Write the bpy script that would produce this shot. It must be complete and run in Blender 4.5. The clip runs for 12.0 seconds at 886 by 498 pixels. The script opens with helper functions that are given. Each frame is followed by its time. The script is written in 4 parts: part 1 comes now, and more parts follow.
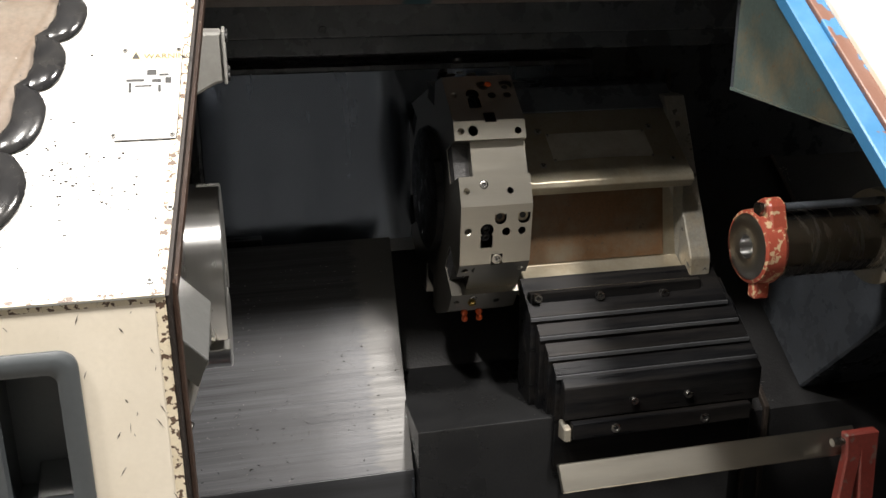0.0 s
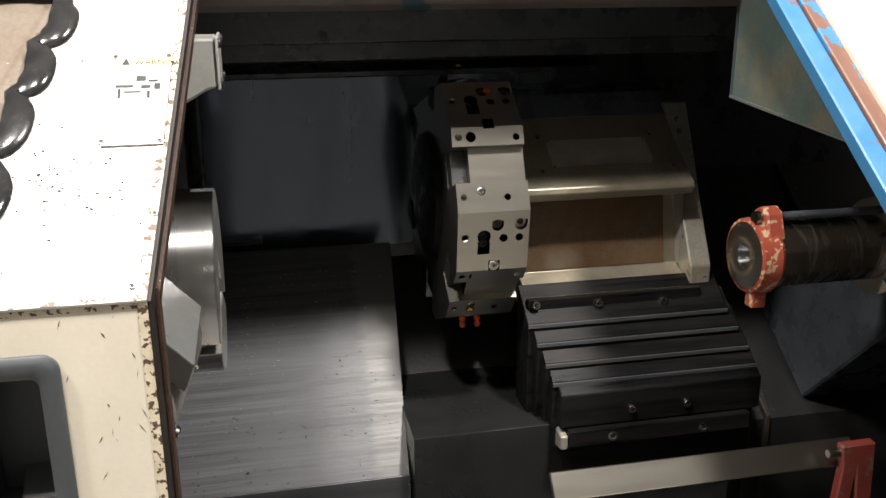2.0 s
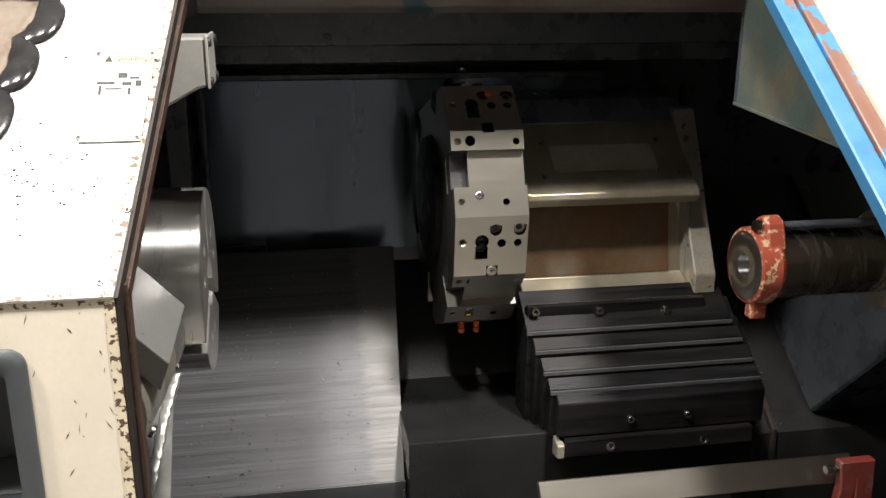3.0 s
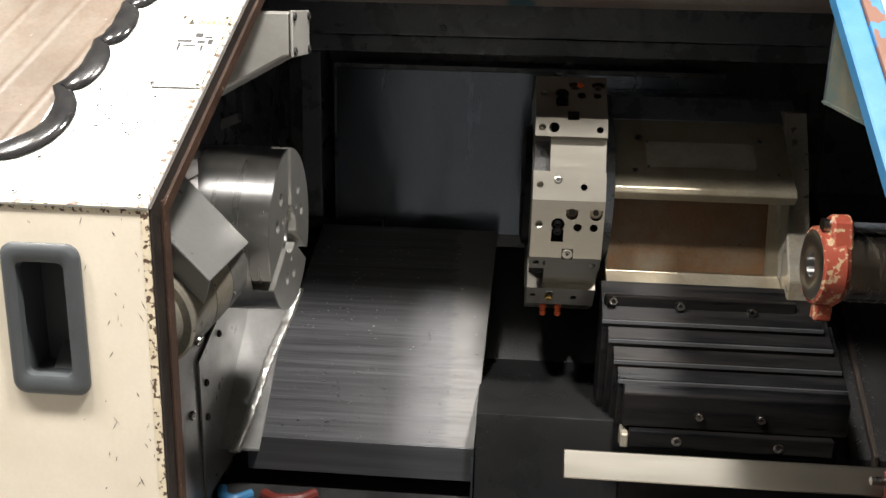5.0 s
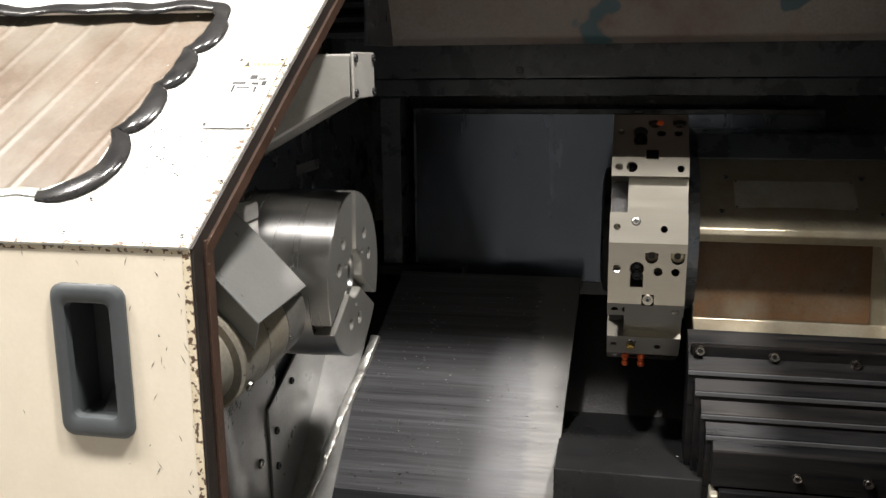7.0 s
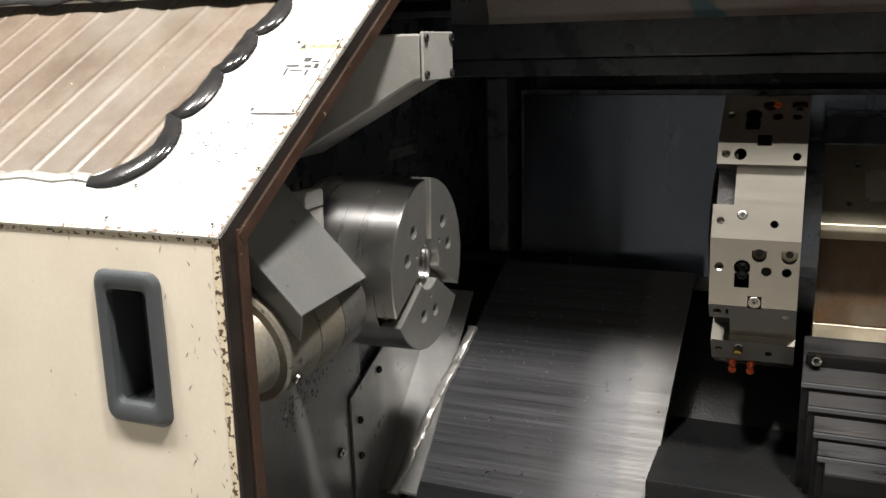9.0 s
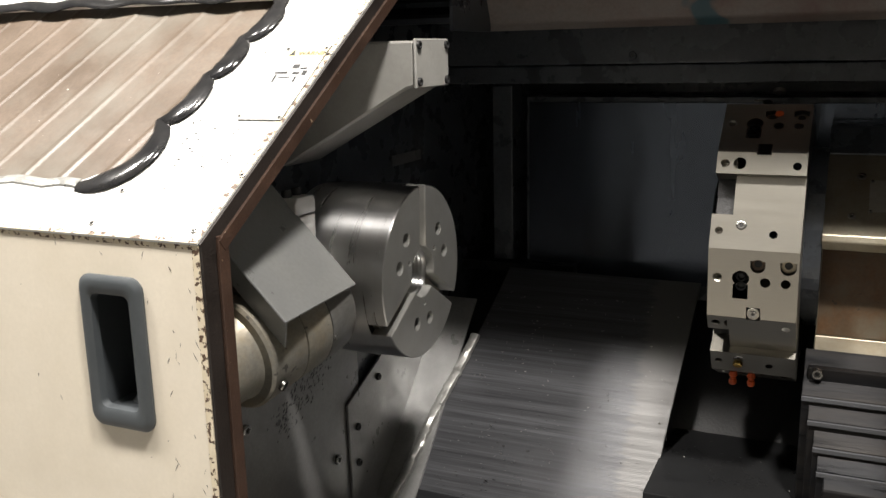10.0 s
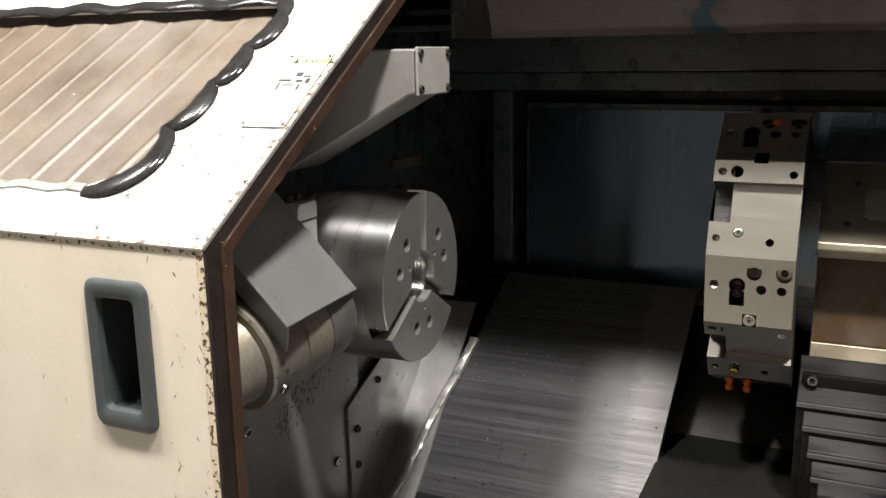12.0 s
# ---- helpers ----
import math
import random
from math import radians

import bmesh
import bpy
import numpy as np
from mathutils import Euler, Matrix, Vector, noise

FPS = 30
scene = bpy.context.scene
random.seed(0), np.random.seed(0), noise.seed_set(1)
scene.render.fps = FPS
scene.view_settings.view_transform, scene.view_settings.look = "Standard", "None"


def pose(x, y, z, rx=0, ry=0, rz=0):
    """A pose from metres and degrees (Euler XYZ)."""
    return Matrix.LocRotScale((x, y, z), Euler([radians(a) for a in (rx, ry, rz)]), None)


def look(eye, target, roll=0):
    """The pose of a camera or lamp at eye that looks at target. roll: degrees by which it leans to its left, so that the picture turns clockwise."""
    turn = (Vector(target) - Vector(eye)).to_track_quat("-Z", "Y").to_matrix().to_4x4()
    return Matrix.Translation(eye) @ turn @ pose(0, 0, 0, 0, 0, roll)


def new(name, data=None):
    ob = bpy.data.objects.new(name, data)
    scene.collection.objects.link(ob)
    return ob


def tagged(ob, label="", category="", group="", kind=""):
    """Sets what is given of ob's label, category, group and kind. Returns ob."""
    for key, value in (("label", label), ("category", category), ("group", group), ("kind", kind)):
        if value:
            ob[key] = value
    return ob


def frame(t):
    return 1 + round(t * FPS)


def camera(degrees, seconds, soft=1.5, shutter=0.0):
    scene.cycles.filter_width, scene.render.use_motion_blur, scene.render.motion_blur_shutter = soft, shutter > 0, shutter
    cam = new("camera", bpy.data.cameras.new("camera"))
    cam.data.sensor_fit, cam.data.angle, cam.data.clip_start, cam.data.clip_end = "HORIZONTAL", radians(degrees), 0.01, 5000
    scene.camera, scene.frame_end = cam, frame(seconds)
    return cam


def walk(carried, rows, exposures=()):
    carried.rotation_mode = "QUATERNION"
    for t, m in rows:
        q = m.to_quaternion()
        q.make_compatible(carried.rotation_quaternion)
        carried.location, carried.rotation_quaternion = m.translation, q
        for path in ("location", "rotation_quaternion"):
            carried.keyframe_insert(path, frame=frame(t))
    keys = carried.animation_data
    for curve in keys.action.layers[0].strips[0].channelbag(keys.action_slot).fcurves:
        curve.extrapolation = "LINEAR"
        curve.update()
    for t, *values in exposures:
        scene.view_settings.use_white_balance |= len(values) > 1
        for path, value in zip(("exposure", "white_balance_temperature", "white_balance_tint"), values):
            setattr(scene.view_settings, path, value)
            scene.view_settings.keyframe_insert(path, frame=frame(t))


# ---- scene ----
cam = camera(53.0, 12.0)
PATH = [
    (0, (0.132, -0.637, 1.378), (0.558, 1.225, 0.785), -0.5),
    (0.5, (0.133, -0.64, 1.383), (0.557, 1.223, 0.792), -0.5),
    (1, (0.133, -0.639, 1.382), (0.56, 1.225, 0.796), -0.6),
    (1.5, (0.135, -0.638, 1.38), (0.558, 1.228, 0.795), -0.7),
    (2, (0.156, -0.641, 1.381), (0.551, 1.23, 0.796), -0.3),
    (2.5, (0.188, -0.641, 1.373), (0.547, 1.239, 0.794), 0.5),
    (3, (0.2, -0.641, 1.375), (0.533, 1.247, 0.804), 0.2),
    (5, (0.383, -0.737, 1.334), (0.244, 1.187, 0.805), 1.4),
    (5.5, (0.421, -0.729, 1.318), (0.126, 1.2, 0.879), 0.4),
    (6, (0.385, -0.722, 1.319), (0.123, 1.216, 0.898), 0.3),
    (6.5, (0.425, -0.705, 1.314), (0.113, 1.227, 0.901), -0.2),
    (7, (0.436, -0.692, 1.313), (0.042, 1.224, 0.899), -0.5),
    (7.5, (0.43, -0.67, 1.303), (-0.038, 1.224, 0.864), -0.4),
    (9.5, (0.552, -0.586, 1.312), (-0.245, 1.194, 0.868), -1.5),
    (10, (0.559, -0.58, 1.311), (-0.248, 1.198, 0.874), -1.3),
    (10.5, (0.564, -0.582, 1.314), (-0.248, 1.193, 0.875), -1.2),
    (11, (0.561, -0.584, 1.316), (-0.247, 1.191, 0.875), -1.0),
    (11.5, (0.562, -0.587, 1.315), (-0.245, 1.191, 0.88), -1.1),
    (12, (0.563, -0.59, 1.319), (-0.243, 1.188, 0.884), -0.9),
]
walk(cam, [(t, look(e, a, r)) for t, e, a, r in PATH],
     [(0, 0.05), (2, 0.08), (3, 0.2), (5, 0.32), (6.5, 0.32), (7.5, 0.2), (9.5, 0.08), (12, 0.1)])


# ---- light ----
world = bpy.data.worlds.new("shop_air")
world.use_nodes = True
scene.world = world
world.node_tree.nodes["Background"].inputs[0].default_value = (0.9, 0.95, 1.0, 1)
world.node_tree.nodes["Background"].inputs[1].default_value = 0.16


def area_lamp(name, eye, target, sx, sy, watts, colour):
    data = bpy.data.lights.new(name, "AREA")
    data.shape, data.size, data.size_y, data.energy, data.color = "RECTANGLE", sx, sy, watts, colour
    ob = new(name, data)
    ob.matrix_world = look(eye, target)
    return ob


area_lamp("ceiling_lamp_light", (1.0, -0.46, 3.30), (0.4, 0.4, 1.0), 0.22, 0.22, 108, (1.0, 0.945, 0.885))
area_lamp("ceiling_lamp_light", (-0.28, -0.48, 3.30), (0.3, 0.4, 1.0), 0.22, 0.22, 70, (1.0, 0.945, 0.885))
area_lamp("ceiling_lamp_light", (-1.25, -0.48, 3.30), (0.4, 0.4, 1.0), 0.22, 0.22, 70, (1.0, 0.945, 0.885))
# Weak fill from behind the camera, added to lift the dark parts.
area_lamp("ceiling_lamp_light", (0.0, -3.4, 3.30), (0.2, 0.2, 1.0), 0.5, 0.5, 1.8, (1.0, 0.945, 0.885))


# ---- materials ----
def material(name, base, rough=0.5, metal=0.0, spread=0.12, scale=18.0, fine=220.0, bump=0.08, stain=None, stain_amount=0.45,
             stain_scale=9.0, coat=0.0, stretch=(1, 1, 1), rough_spread=0.12, chips=None, chip_scale=60.0, chip_level=0.68, random_tint=0.0, brushed=None):
    """A procedural surface: base colour with coarse and fine variation, stains, chips of another colour, and relief."""
    m = bpy.data.materials.new(name)
    m.use_nodes = True
    nt = m.node_tree
    N, L = nt.nodes, nt.links
    bsdf = N["Principled BSDF"]
    bsdf.inputs["Metallic"].default_value = metal
    bsdf.inputs["Coat Weight"].default_value = coat
    bsdf.inputs["Coat Roughness"].default_value = 0.12
    tc = N.new("ShaderNodeTexCoord")
    mp = N.new("ShaderNodeMapping")
    mp.inputs["Scale"].default_value = stretch
    L.new(tc.outputs["Object"], mp.inputs["Vector"])

    def tex(sc, detail=5.0, rough_=0.6):
        n = N.new("ShaderNodeTexNoise")
        n.inputs["Scale"].default_value, n.inputs["Detail"].default_value, n.inputs["Roughness"].default_value = sc, detail, rough_
        L.new(mp.outputs["Vector"], n.inputs["Vector"])
        return n.outputs["Fac"]

    def ramp(src, lo, hi):
        r = N.new("ShaderNodeMapRange")
        r.inputs["From Min"].default_value, r.inputs["From Max"].default_value = lo, hi
        L.new(src, r.inputs["Value"])
        return r.outputs["Result"]

    def mix(fac, a, b):
        x = N.new("ShaderNodeMix")
        x.data_type = "RGBA"
        for s, v in ((x.inputs["Factor"], fac), (x.inputs["A"], a), (x.inputs["B"], b)):
            if isinstance(v, (tuple, float, int)):
                s.default_value = v
            else:
                L.new(v, s)
        return x.outputs["Result"]

    def shade(k):
        return tuple(min(1, c * k) for c in base) + (1,)

    coarse, grain = tex(scale), tex(fine, 3.0)
    col = mix(ramp(coarse, 0.3, 0.7), shade(1 - spread), shade(1 + spread))
    col = mix(ramp(grain, 0.35, 0.7), col, mix(0.5, col, shade(1 - 2 * spread)))
    if stain:
        f = N.new("ShaderNodeMath")
        f.operation = "MULTIPLY"
        L.new(ramp(tex(stain_scale, 7.0, 0.7), 0.45, 0.7), f.inputs[0])
        f.inputs[1].default_value = stain_amount
        col = mix(f.outputs[0], col, stain + (1,))
    height = grain
    if chips:
        c = ramp(tex(chip_scale, 3.0, 0.55), chip_level, chip_level + 0.015)
        col = mix(c, col, chips + (1,))
    if random_tint:
        oi = N.new("ShaderNodeObjectInfo")
        col = mix(ramp(oi.outputs["Random"], 0, 1), col, mix(random_tint, col, shade(0.5)))
    L.new(col, bsdf.inputs["Base Color"])
    r = N.new("ShaderNodeMapRange")
    r.inputs["To Min"].default_value, r.inputs["To Max"].default_value = max(0.03, rough - rough_spread), min(1, rough + rough_spread)
    r.inputs["From Min"].default_value, r.inputs["From Max"].default_value = 0.3, 0.7
    L.new(coarse, r.inputs["Value"])
    L.new(r.outputs["Result"], bsdf.inputs["Roughness"])
    b = N.new("ShaderNodeBump")
    b.inputs["Strength"].default_value, b.inputs["Distance"].default_value = bump, 0.002
    L.new(height, b.inputs["Height"])
    L.new(b.outputs["Normal"], bsdf.inputs["Normal"])
    if brushed:
        v = N.new("ShaderNodeCombineXYZ")
        for k in range(3):
            v.inputs[k].default_value = brushed[k]
        bsdf.inputs["Anisotropic"].default_value = 0.9
        L.new(v.outputs[0], bsdf.inputs["Tangent"])
    return m


CREAM = material("cream_paint", (0.74, 0.675, 0.565), 0.42, spread=0.04, stain=(0.55, 0.47, 0.34), stain_amount=0.3, stain_scale=5, bump=0.03,
                 chips=(0.10, 0.06, 0.04), chip_scale=70, chip_level=0.735)
CREAMWORN = material("chipped_cream_edge", (0.70, 0.62, 0.47), 0.45, spread=0.06, bump=0.15, stain=(0.45, 0.36, 0.22), stain_amount=0.5, stain_scale=30,
                     chips=(0.09, 0.055, 0.035), chip_scale=190, chip_level=0.55)
WHITE = material("white_enamel_sheet", (0.78, 0.78, 0.76), 0.35, spread=0.03, bump=0.03, chips=(0.22, 0.15, 0.11), chip_scale=110, chip_level=0.74)
# Dark rust; also draws the shadow line round the warning plate.
RUSTSHADE = material("dark_rust_and_shade", (0.018, 0.012, 0.009), 0.65, spread=0.4, fine=400, bump=0.4)
NAMEPLATE = material("dull_plate_steel", (0.55, 0.53, 0.47), 0.4, metal=0.2, spread=0.06, bump=0.03, stain=(0.28, 0.21, 0.12), stain_amount=0.4, stain_scale=40)
RUST = material("rusted_edge", (0.062, 0.032, 0.020), 0.55, spread=0.35, fine=400, bump=0.4, stain=(0.035, 0.02, 0.014), stain_scale=14, stain_amount=0.7, chips=(0.45, 0.36, 0.24), chip_scale=170, chip_level=0.72)
GREYP = material("grey_handle_plastic", (0.060, 0.067, 0.072), 0.4, spread=0.06, bump=0.05)
BLACK = material("black_oily_paint", (0.062, 0.070, 0.082), 0.3, spread=0.3, stain=(0.04, 0.042, 0.045), stain_scale=6, bump=0.04)
RAILM = material("greasy_rail_steel", (0.07, 0.055, 0.045), 0.45, metal=0.4, spread=0.5, fine=500, bump=0.5)
# Oily black; also stands in for shade in the tool slots and on the bed.
BLACKMAT = material("oily_black_and_shade", (0.022, 0.022, 0.023), 0.55, spread=0.4, bump=0.3)
PANEL = material("dark_polished_rear_sheet", (0.10, 0.116, 0.145), 0.2, metal=0.85, brushed=(0, 0, 1), spread=0.08, stretch=(1, 1, 0.2), scale=14, bump=0.01,
                 stain=(0.075, 0.088, 0.11), stain_scale=2.5, stain_amount=0.4)
BLOCKST = material("dull_dark_steel", (0.040, 0.041, 0.043), 0.30, metal=0.7, spread=0.12, scale=9, bump=0.04, stain=(0.05, 0.05, 0.05), stain_amount=0.5, stain_scale=6)
STEEL = material("ground_steel", (0.37, 0.352, 0.312), 0.30, metal=1.0, rough_spread=0.02, spread=0.03, stretch=(0.3, 3, 3), bump=0.008, stain=(0.38, 0.34, 0.26), stain_amount=0.12, stain_scale=34)
CHUCK = material("turned_steel", (0.58, 0.58, 0.58), 0.28, metal=1.0, brushed=(1, 0, 0), spread=0.03, stretch=(4, 0.3, 0.3), fine=60, scale=20, bump=0.002, rough_spread=0.012)
CHUCKFACE = material("worn_turned_steel_face", (0.44, 0.44, 0.42), 0.34, metal=0.75, rough_spread=0.06, spread=0.05, fine=90, scale=15, bump=0.01, stain=(0.30, 0.27, 0.2), stain_amount=0.25, stain_scale=25)
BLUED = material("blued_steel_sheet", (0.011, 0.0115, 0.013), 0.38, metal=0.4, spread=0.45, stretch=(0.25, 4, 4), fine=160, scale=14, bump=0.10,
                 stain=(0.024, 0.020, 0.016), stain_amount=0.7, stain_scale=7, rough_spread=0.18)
CHROME = material("oily_chrome", (0.38, 0.36, 0.33), 0.24, metal=1.0, spread=0.15, stretch=(7, 1, 1), bump=0.02, stain=(0.16, 0.12, 0.06), stain_amount=0.5)
WAY = material("worn_way_cover_steel", (0.080, 0.083, 0.090), 0.40, metal=0.25, spread=0.3, stretch=(0.10, 3, 3), fine=120, scale=30, bump=0.08,
               stain=(0.05, 0.05, 0.052), stain_amount=0.7, stain_scale=5)
TRAY = material("oil_streaked_way_cover", (0.070, 0.072, 0.078), 0.42, metal=0.2, spread=0.42, stretch=(0.045, 3, 3), fine=190, scale=55, bump=0.10,
                stain=(0.044, 0.045, 0.049), stain_amount=0.8, stain_scale=9, rough_spread=0.08)


def turned_rings(m, pitch, strength):
    """Fine lathe grooves in rings round the object's x axis."""
    N, L = m.node_tree.nodes, m.node_tree.links
    bsdf = N["Principled BSDF"]
    tc, wv, bp = (N.new("ShaderNode" + k) for k in ("TexCoord", "TexWave", "Bump"))
    wv.wave_type, wv.rings_direction = "RINGS", "X"
    wv.inputs["Scale"].default_value = 0.314 / pitch
    wv.inputs["Distortion"].default_value = 0.6
    bp.inputs["Strength"].default_value, bp.inputs["Distance"].default_value = strength, 0.0006
    L.new(tc.outputs["Object"], wv.inputs["Vector"])
    L.new(wv.outputs["Fac"], bp.inputs["Height"])
    L.new(bsdf.inputs["Normal"].links[0].from_socket, bp.inputs["Normal"])
    L.new(bp.outputs["Normal"], bsdf.inputs["Normal"])


turned_rings(CHUCKFACE, 0.0016, 0.10)


def lighter_edge(m, at, width, colour):
    """Beyond x = at, past a ragged streaky border, the base colour changes to the given one."""
    N, L = m.node_tree.nodes, m.node_tree.links
    bsdf = N["Principled BSDF"]
    inner_col = bsdf.inputs["Base Color"].links[0].from_socket
    tc, sep, mp, ns = (N.new("ShaderNode" + k) for k in ("TexCoord", "SeparateXYZ", "Mapping", "TexNoise"))
    mp.inputs["Scale"].default_value = (6, 160, 160)
    ns.inputs["Scale"].default_value, ns.inputs["Detail"].default_value = 1.0, 4.0
    L.new(tc.outputs["Object"], sep.inputs[0])
    L.new(tc.outputs["Object"], mp.inputs["Vector"])
    L.new(mp.outputs["Vector"], ns.inputs["Vector"])
    ma = N.new("ShaderNodeMath")
    ma.operation = "MULTIPLY_ADD"
    L.new(ns.outputs["Fac"], ma.inputs[0])
    ma.inputs[1].default_value = width
    L.new(sep.outputs["X"], ma.inputs[2])
    rg = N.new("ShaderNodeMapRange")
    rg.inputs["From Min"].default_value, rg.inputs["From Max"].default_value = at + width * 0.5, at + width * 0.5 + 0.012
    L.new(ma.outputs[0], rg.inputs["Value"])
    x = N.new("ShaderNodeMix")
    x.data_type = "RGBA"
    L.new(rg.outputs["Result"], x.inputs["Factor"])
    L.new(inner_col, x.inputs["A"])
    x.inputs["B"].default_value = colour + (1,)
    L.new(x.outputs["Result"], bsdf.inputs["Base Color"])


lighter_edge(TRAY, 0.295, 0.05, (0.085, 0.084, 0.082))
for oily, level in ((TRAY, 0.30), (BLUED, 0.16)):
    oily.node_tree.nodes["Principled BSDF"].inputs["Specular IOR Level"].default_value = level
GREYSHEET = material("grey_painted_sheet", (0.165, 0.168, 0.165), 0.36, spread=0.1, bump=0.04, stain=(0.12, 0.12, 0.11), stain_amount=0.4)
HEADCAP = material("grey_oily_casting", (0.19, 0.19, 0.185), 0.36, metal=0.5, spread=0.12, stain=(0.10, 0.085, 0.06), stain_amount=0.6, stain_scale=14, bump=0.05)
GREYMID = material("scuffed_grey_sheet", (0.27, 0.27, 0.265), 0.36, metal=0.35, spread=0.12, bump=0.05, stain=(0.13, 0.13, 0.13), stain_amount=0.5, stain_scale=8)
ARMGREY = material("light_grey_paint", (0.36, 0.355, 0.335), 0.42, spread=0.06, bump=0.06, stain=(0.2, 0.19, 0.17), stain_amount=0.35, stain_scale=20)
CAST = material("oil_stained_casting", (0.25, 0.24, 0.21), 0.42, metal=0.4, spread=0.2, stain=(0.27, 0.19, 0.08), stain_amount=0.5, stain_scale=11, bump=0.12, chips=(0.085, 0.08, 0.072), chip_scale=55, chip_level=0.66)
HOUSE = material("ground_cast_iron", (0.40, 0.365, 0.285), 0.40, metal=0.8, rough_spread=0.08, spread=0.1, stain=(0.25, 0.18, 0.09), stain_amount=0.45, stain_scale=10, bump=0.06)
BROWN = material("oil_browned_iron", (0.125, 0.066, 0.030), 0.42, metal=0.2, spread=0.2, stain=(0.13, 0.115, 0.085), stain_amount=0.9, stain_scale=11, bump=0.12, chips=(0.07, 0.05, 0.035), chip_scale=90, chip_level=0.68)
RED = material("worn_red_paint", (0.29, 0.058, 0.034), 0.45, spread=0.15, bump=0.1, stain=(0.10, 0.02, 0.015), stain_amount=0.4,
               chips=(0.42, 0.31, 0.19), chip_scale=130, chip_level=0.56)
REDBAR = material("dark_red_paint", (0.13, 0.022, 0.016), 0.5, spread=0.25, bump=0.15, chips=(0.10, 0.06, 0.05), chip_scale=60, chip_level=0.62)
BLUE = material("worn_blue_paint", (0.035, 0.145, 0.29), 0.42, spread=0.08, bump=0.06, chips=(0.16, 0.07, 0.045), chip_scale=26, chip_level=0.64)
BLUEWORN = material("blue_paint_worn_to_rust", (0.035, 0.145, 0.29), 0.45, spread=0.1, bump=0.12, chips=(0.13, 0.06, 0.04), chip_scale=22, chip_level=0.46)
BEAM = material("worn_beam_paint", (0.24, 0.215, 0.20), 0.5, spread=0.18, bump=0.15, stain=(0.13, 0.07, 0.058), stain_amount=1.0, stain_scale=4.5, chips=(0.045, 0.095, 0.115), chip_scale=6, chip_level=0.655)
GREENISH = material("worn_grey_green_paint", (0.085, 0.115, 0.105), 0.5, spread=0.2, bump=0.12, stain=(0.17, 0.13, 0.075), stain_amount=0.8, stain_scale=14,
                    chips=(0.12, 0.09, 0.06), chip_scale=120, chip_level=0.66)
RUBBER = material("black_rubber_seal", (0.014, 0.014, 0.015), 0.17, bump=0.06, fine=90, stain=(0.04, 0.038, 0.035), stain_amount=0.5, stain_scale=40)
RIBBED = material("fogged_plastic_window", (0.122, 0.090, 0.064), 0.44, spread=0.22, scale=7, stain=(0.165, 0.155, 0.13), stain_amount=0.9, stain_scale=4, bump=0.10,
                  chips=(0.75, 0.72, 0.66), chip_scale=150, chip_level=0.75)
SCREW = material("steel_screw", (0.36, 0.35, 0.33), 0.3, metal=1.0, bump=0.03)
HOLE = material("dark_hole", (0.008, 0.008, 0.008), 0.5, bump=0.02)
ORANGE = material("orange_plug", (0.62, 0.10, 0.02), 0.4, bump=0.02)
BRASS = material("brass_fitting", (0.55, 0.36, 0.10), 0.3, metal=1.0, bump=0.03)
SIGNPLATE = material("worn_aluminium_plate", (0.62, 0.63, 0.62), 0.38, metal=0.3, spread=0.1, bump=0.05, stain=(0.42, 0.42, 0.41), stain_amount=0.5, stain_scale=30)
INK = material("black_ink", (0.02, 0.02, 0.02), 0.5, bump=0.01)
YELLOW = material("yellow_ink", (0.72, 0.58, 0.30), 0.5, bump=0.01)
SILVER = material("dented_foil_sealant", (0.42, 0.42, 0.40), 0.38, metal=0.7, spread=0.15, bump=0.3, scale=60)
CONCRETE = material("shop_concrete", (0.35, 0.34, 0.32), 0.7, spread=0.12, scale=3, stain=(0.15, 0.14, 0.13), stain_scale=2)
WALLP = material("bounce_wall_paint", (0.68, 0.68, 0.66), 0.7, spread=0.05, scale=2)


# ---- mesh helpers ----
def part(name, bm, mat, parent=None, label="", smooth=False):
    me = bpy.data.meshes.new(name)
    bmesh.ops.recalc_face_normals(bm, faces=bm.faces)
    bm.to_mesh(me)
    bm.free()
    me.materials.append(mat)
    if smooth:
        for p in me.polygons:
            p.use_smooth = True
        me.set_sharp_from_angle(angle=radians(35))
    ob = new(name, me)
    if parent is not None:
        ob.parent = parent
    if label:
        tagged(ob, label)
    return ob


def thing(name, label, category, at=(0, 0, 0), group="", kind=""):
    e = new(name)
    e.empty_display_size = 0.02
    e.location = at
    return tagged(e, label, category, group, kind)


def put(ob, m):
    ob.matrix_basis = m
    return ob


def rounded(bm, width, segments=2):
    if width:
        bmesh.ops.bevel(bm, geom=bm.edges[:], offset=width, segments=segments, profile=0.5, affect="EDGES", clamp_overlap=True)
    return bm


def box(x0, x1, y0, y1, z0, z1, bevel=0.001, bm=None):
    b = bmesh.new()
    bmesh.ops.create_cube(b, size=1, matrix=Matrix.LocRotScale(((x0 + x1) / 2, (y0 + y1) / 2, (z0 + z1) / 2), None, (x1 - x0, y1 - y0, z1 - z0)))
    rounded(b, bevel)
    return b if bm is None else joined(bm, b)


def joined(bm, other):
    me = bpy.data.meshes.new("joint")
    other.to_mesh(me)
    other.free()
    bm.from_mesh(me)
    bpy.data.meshes.remove(me)
    return bm


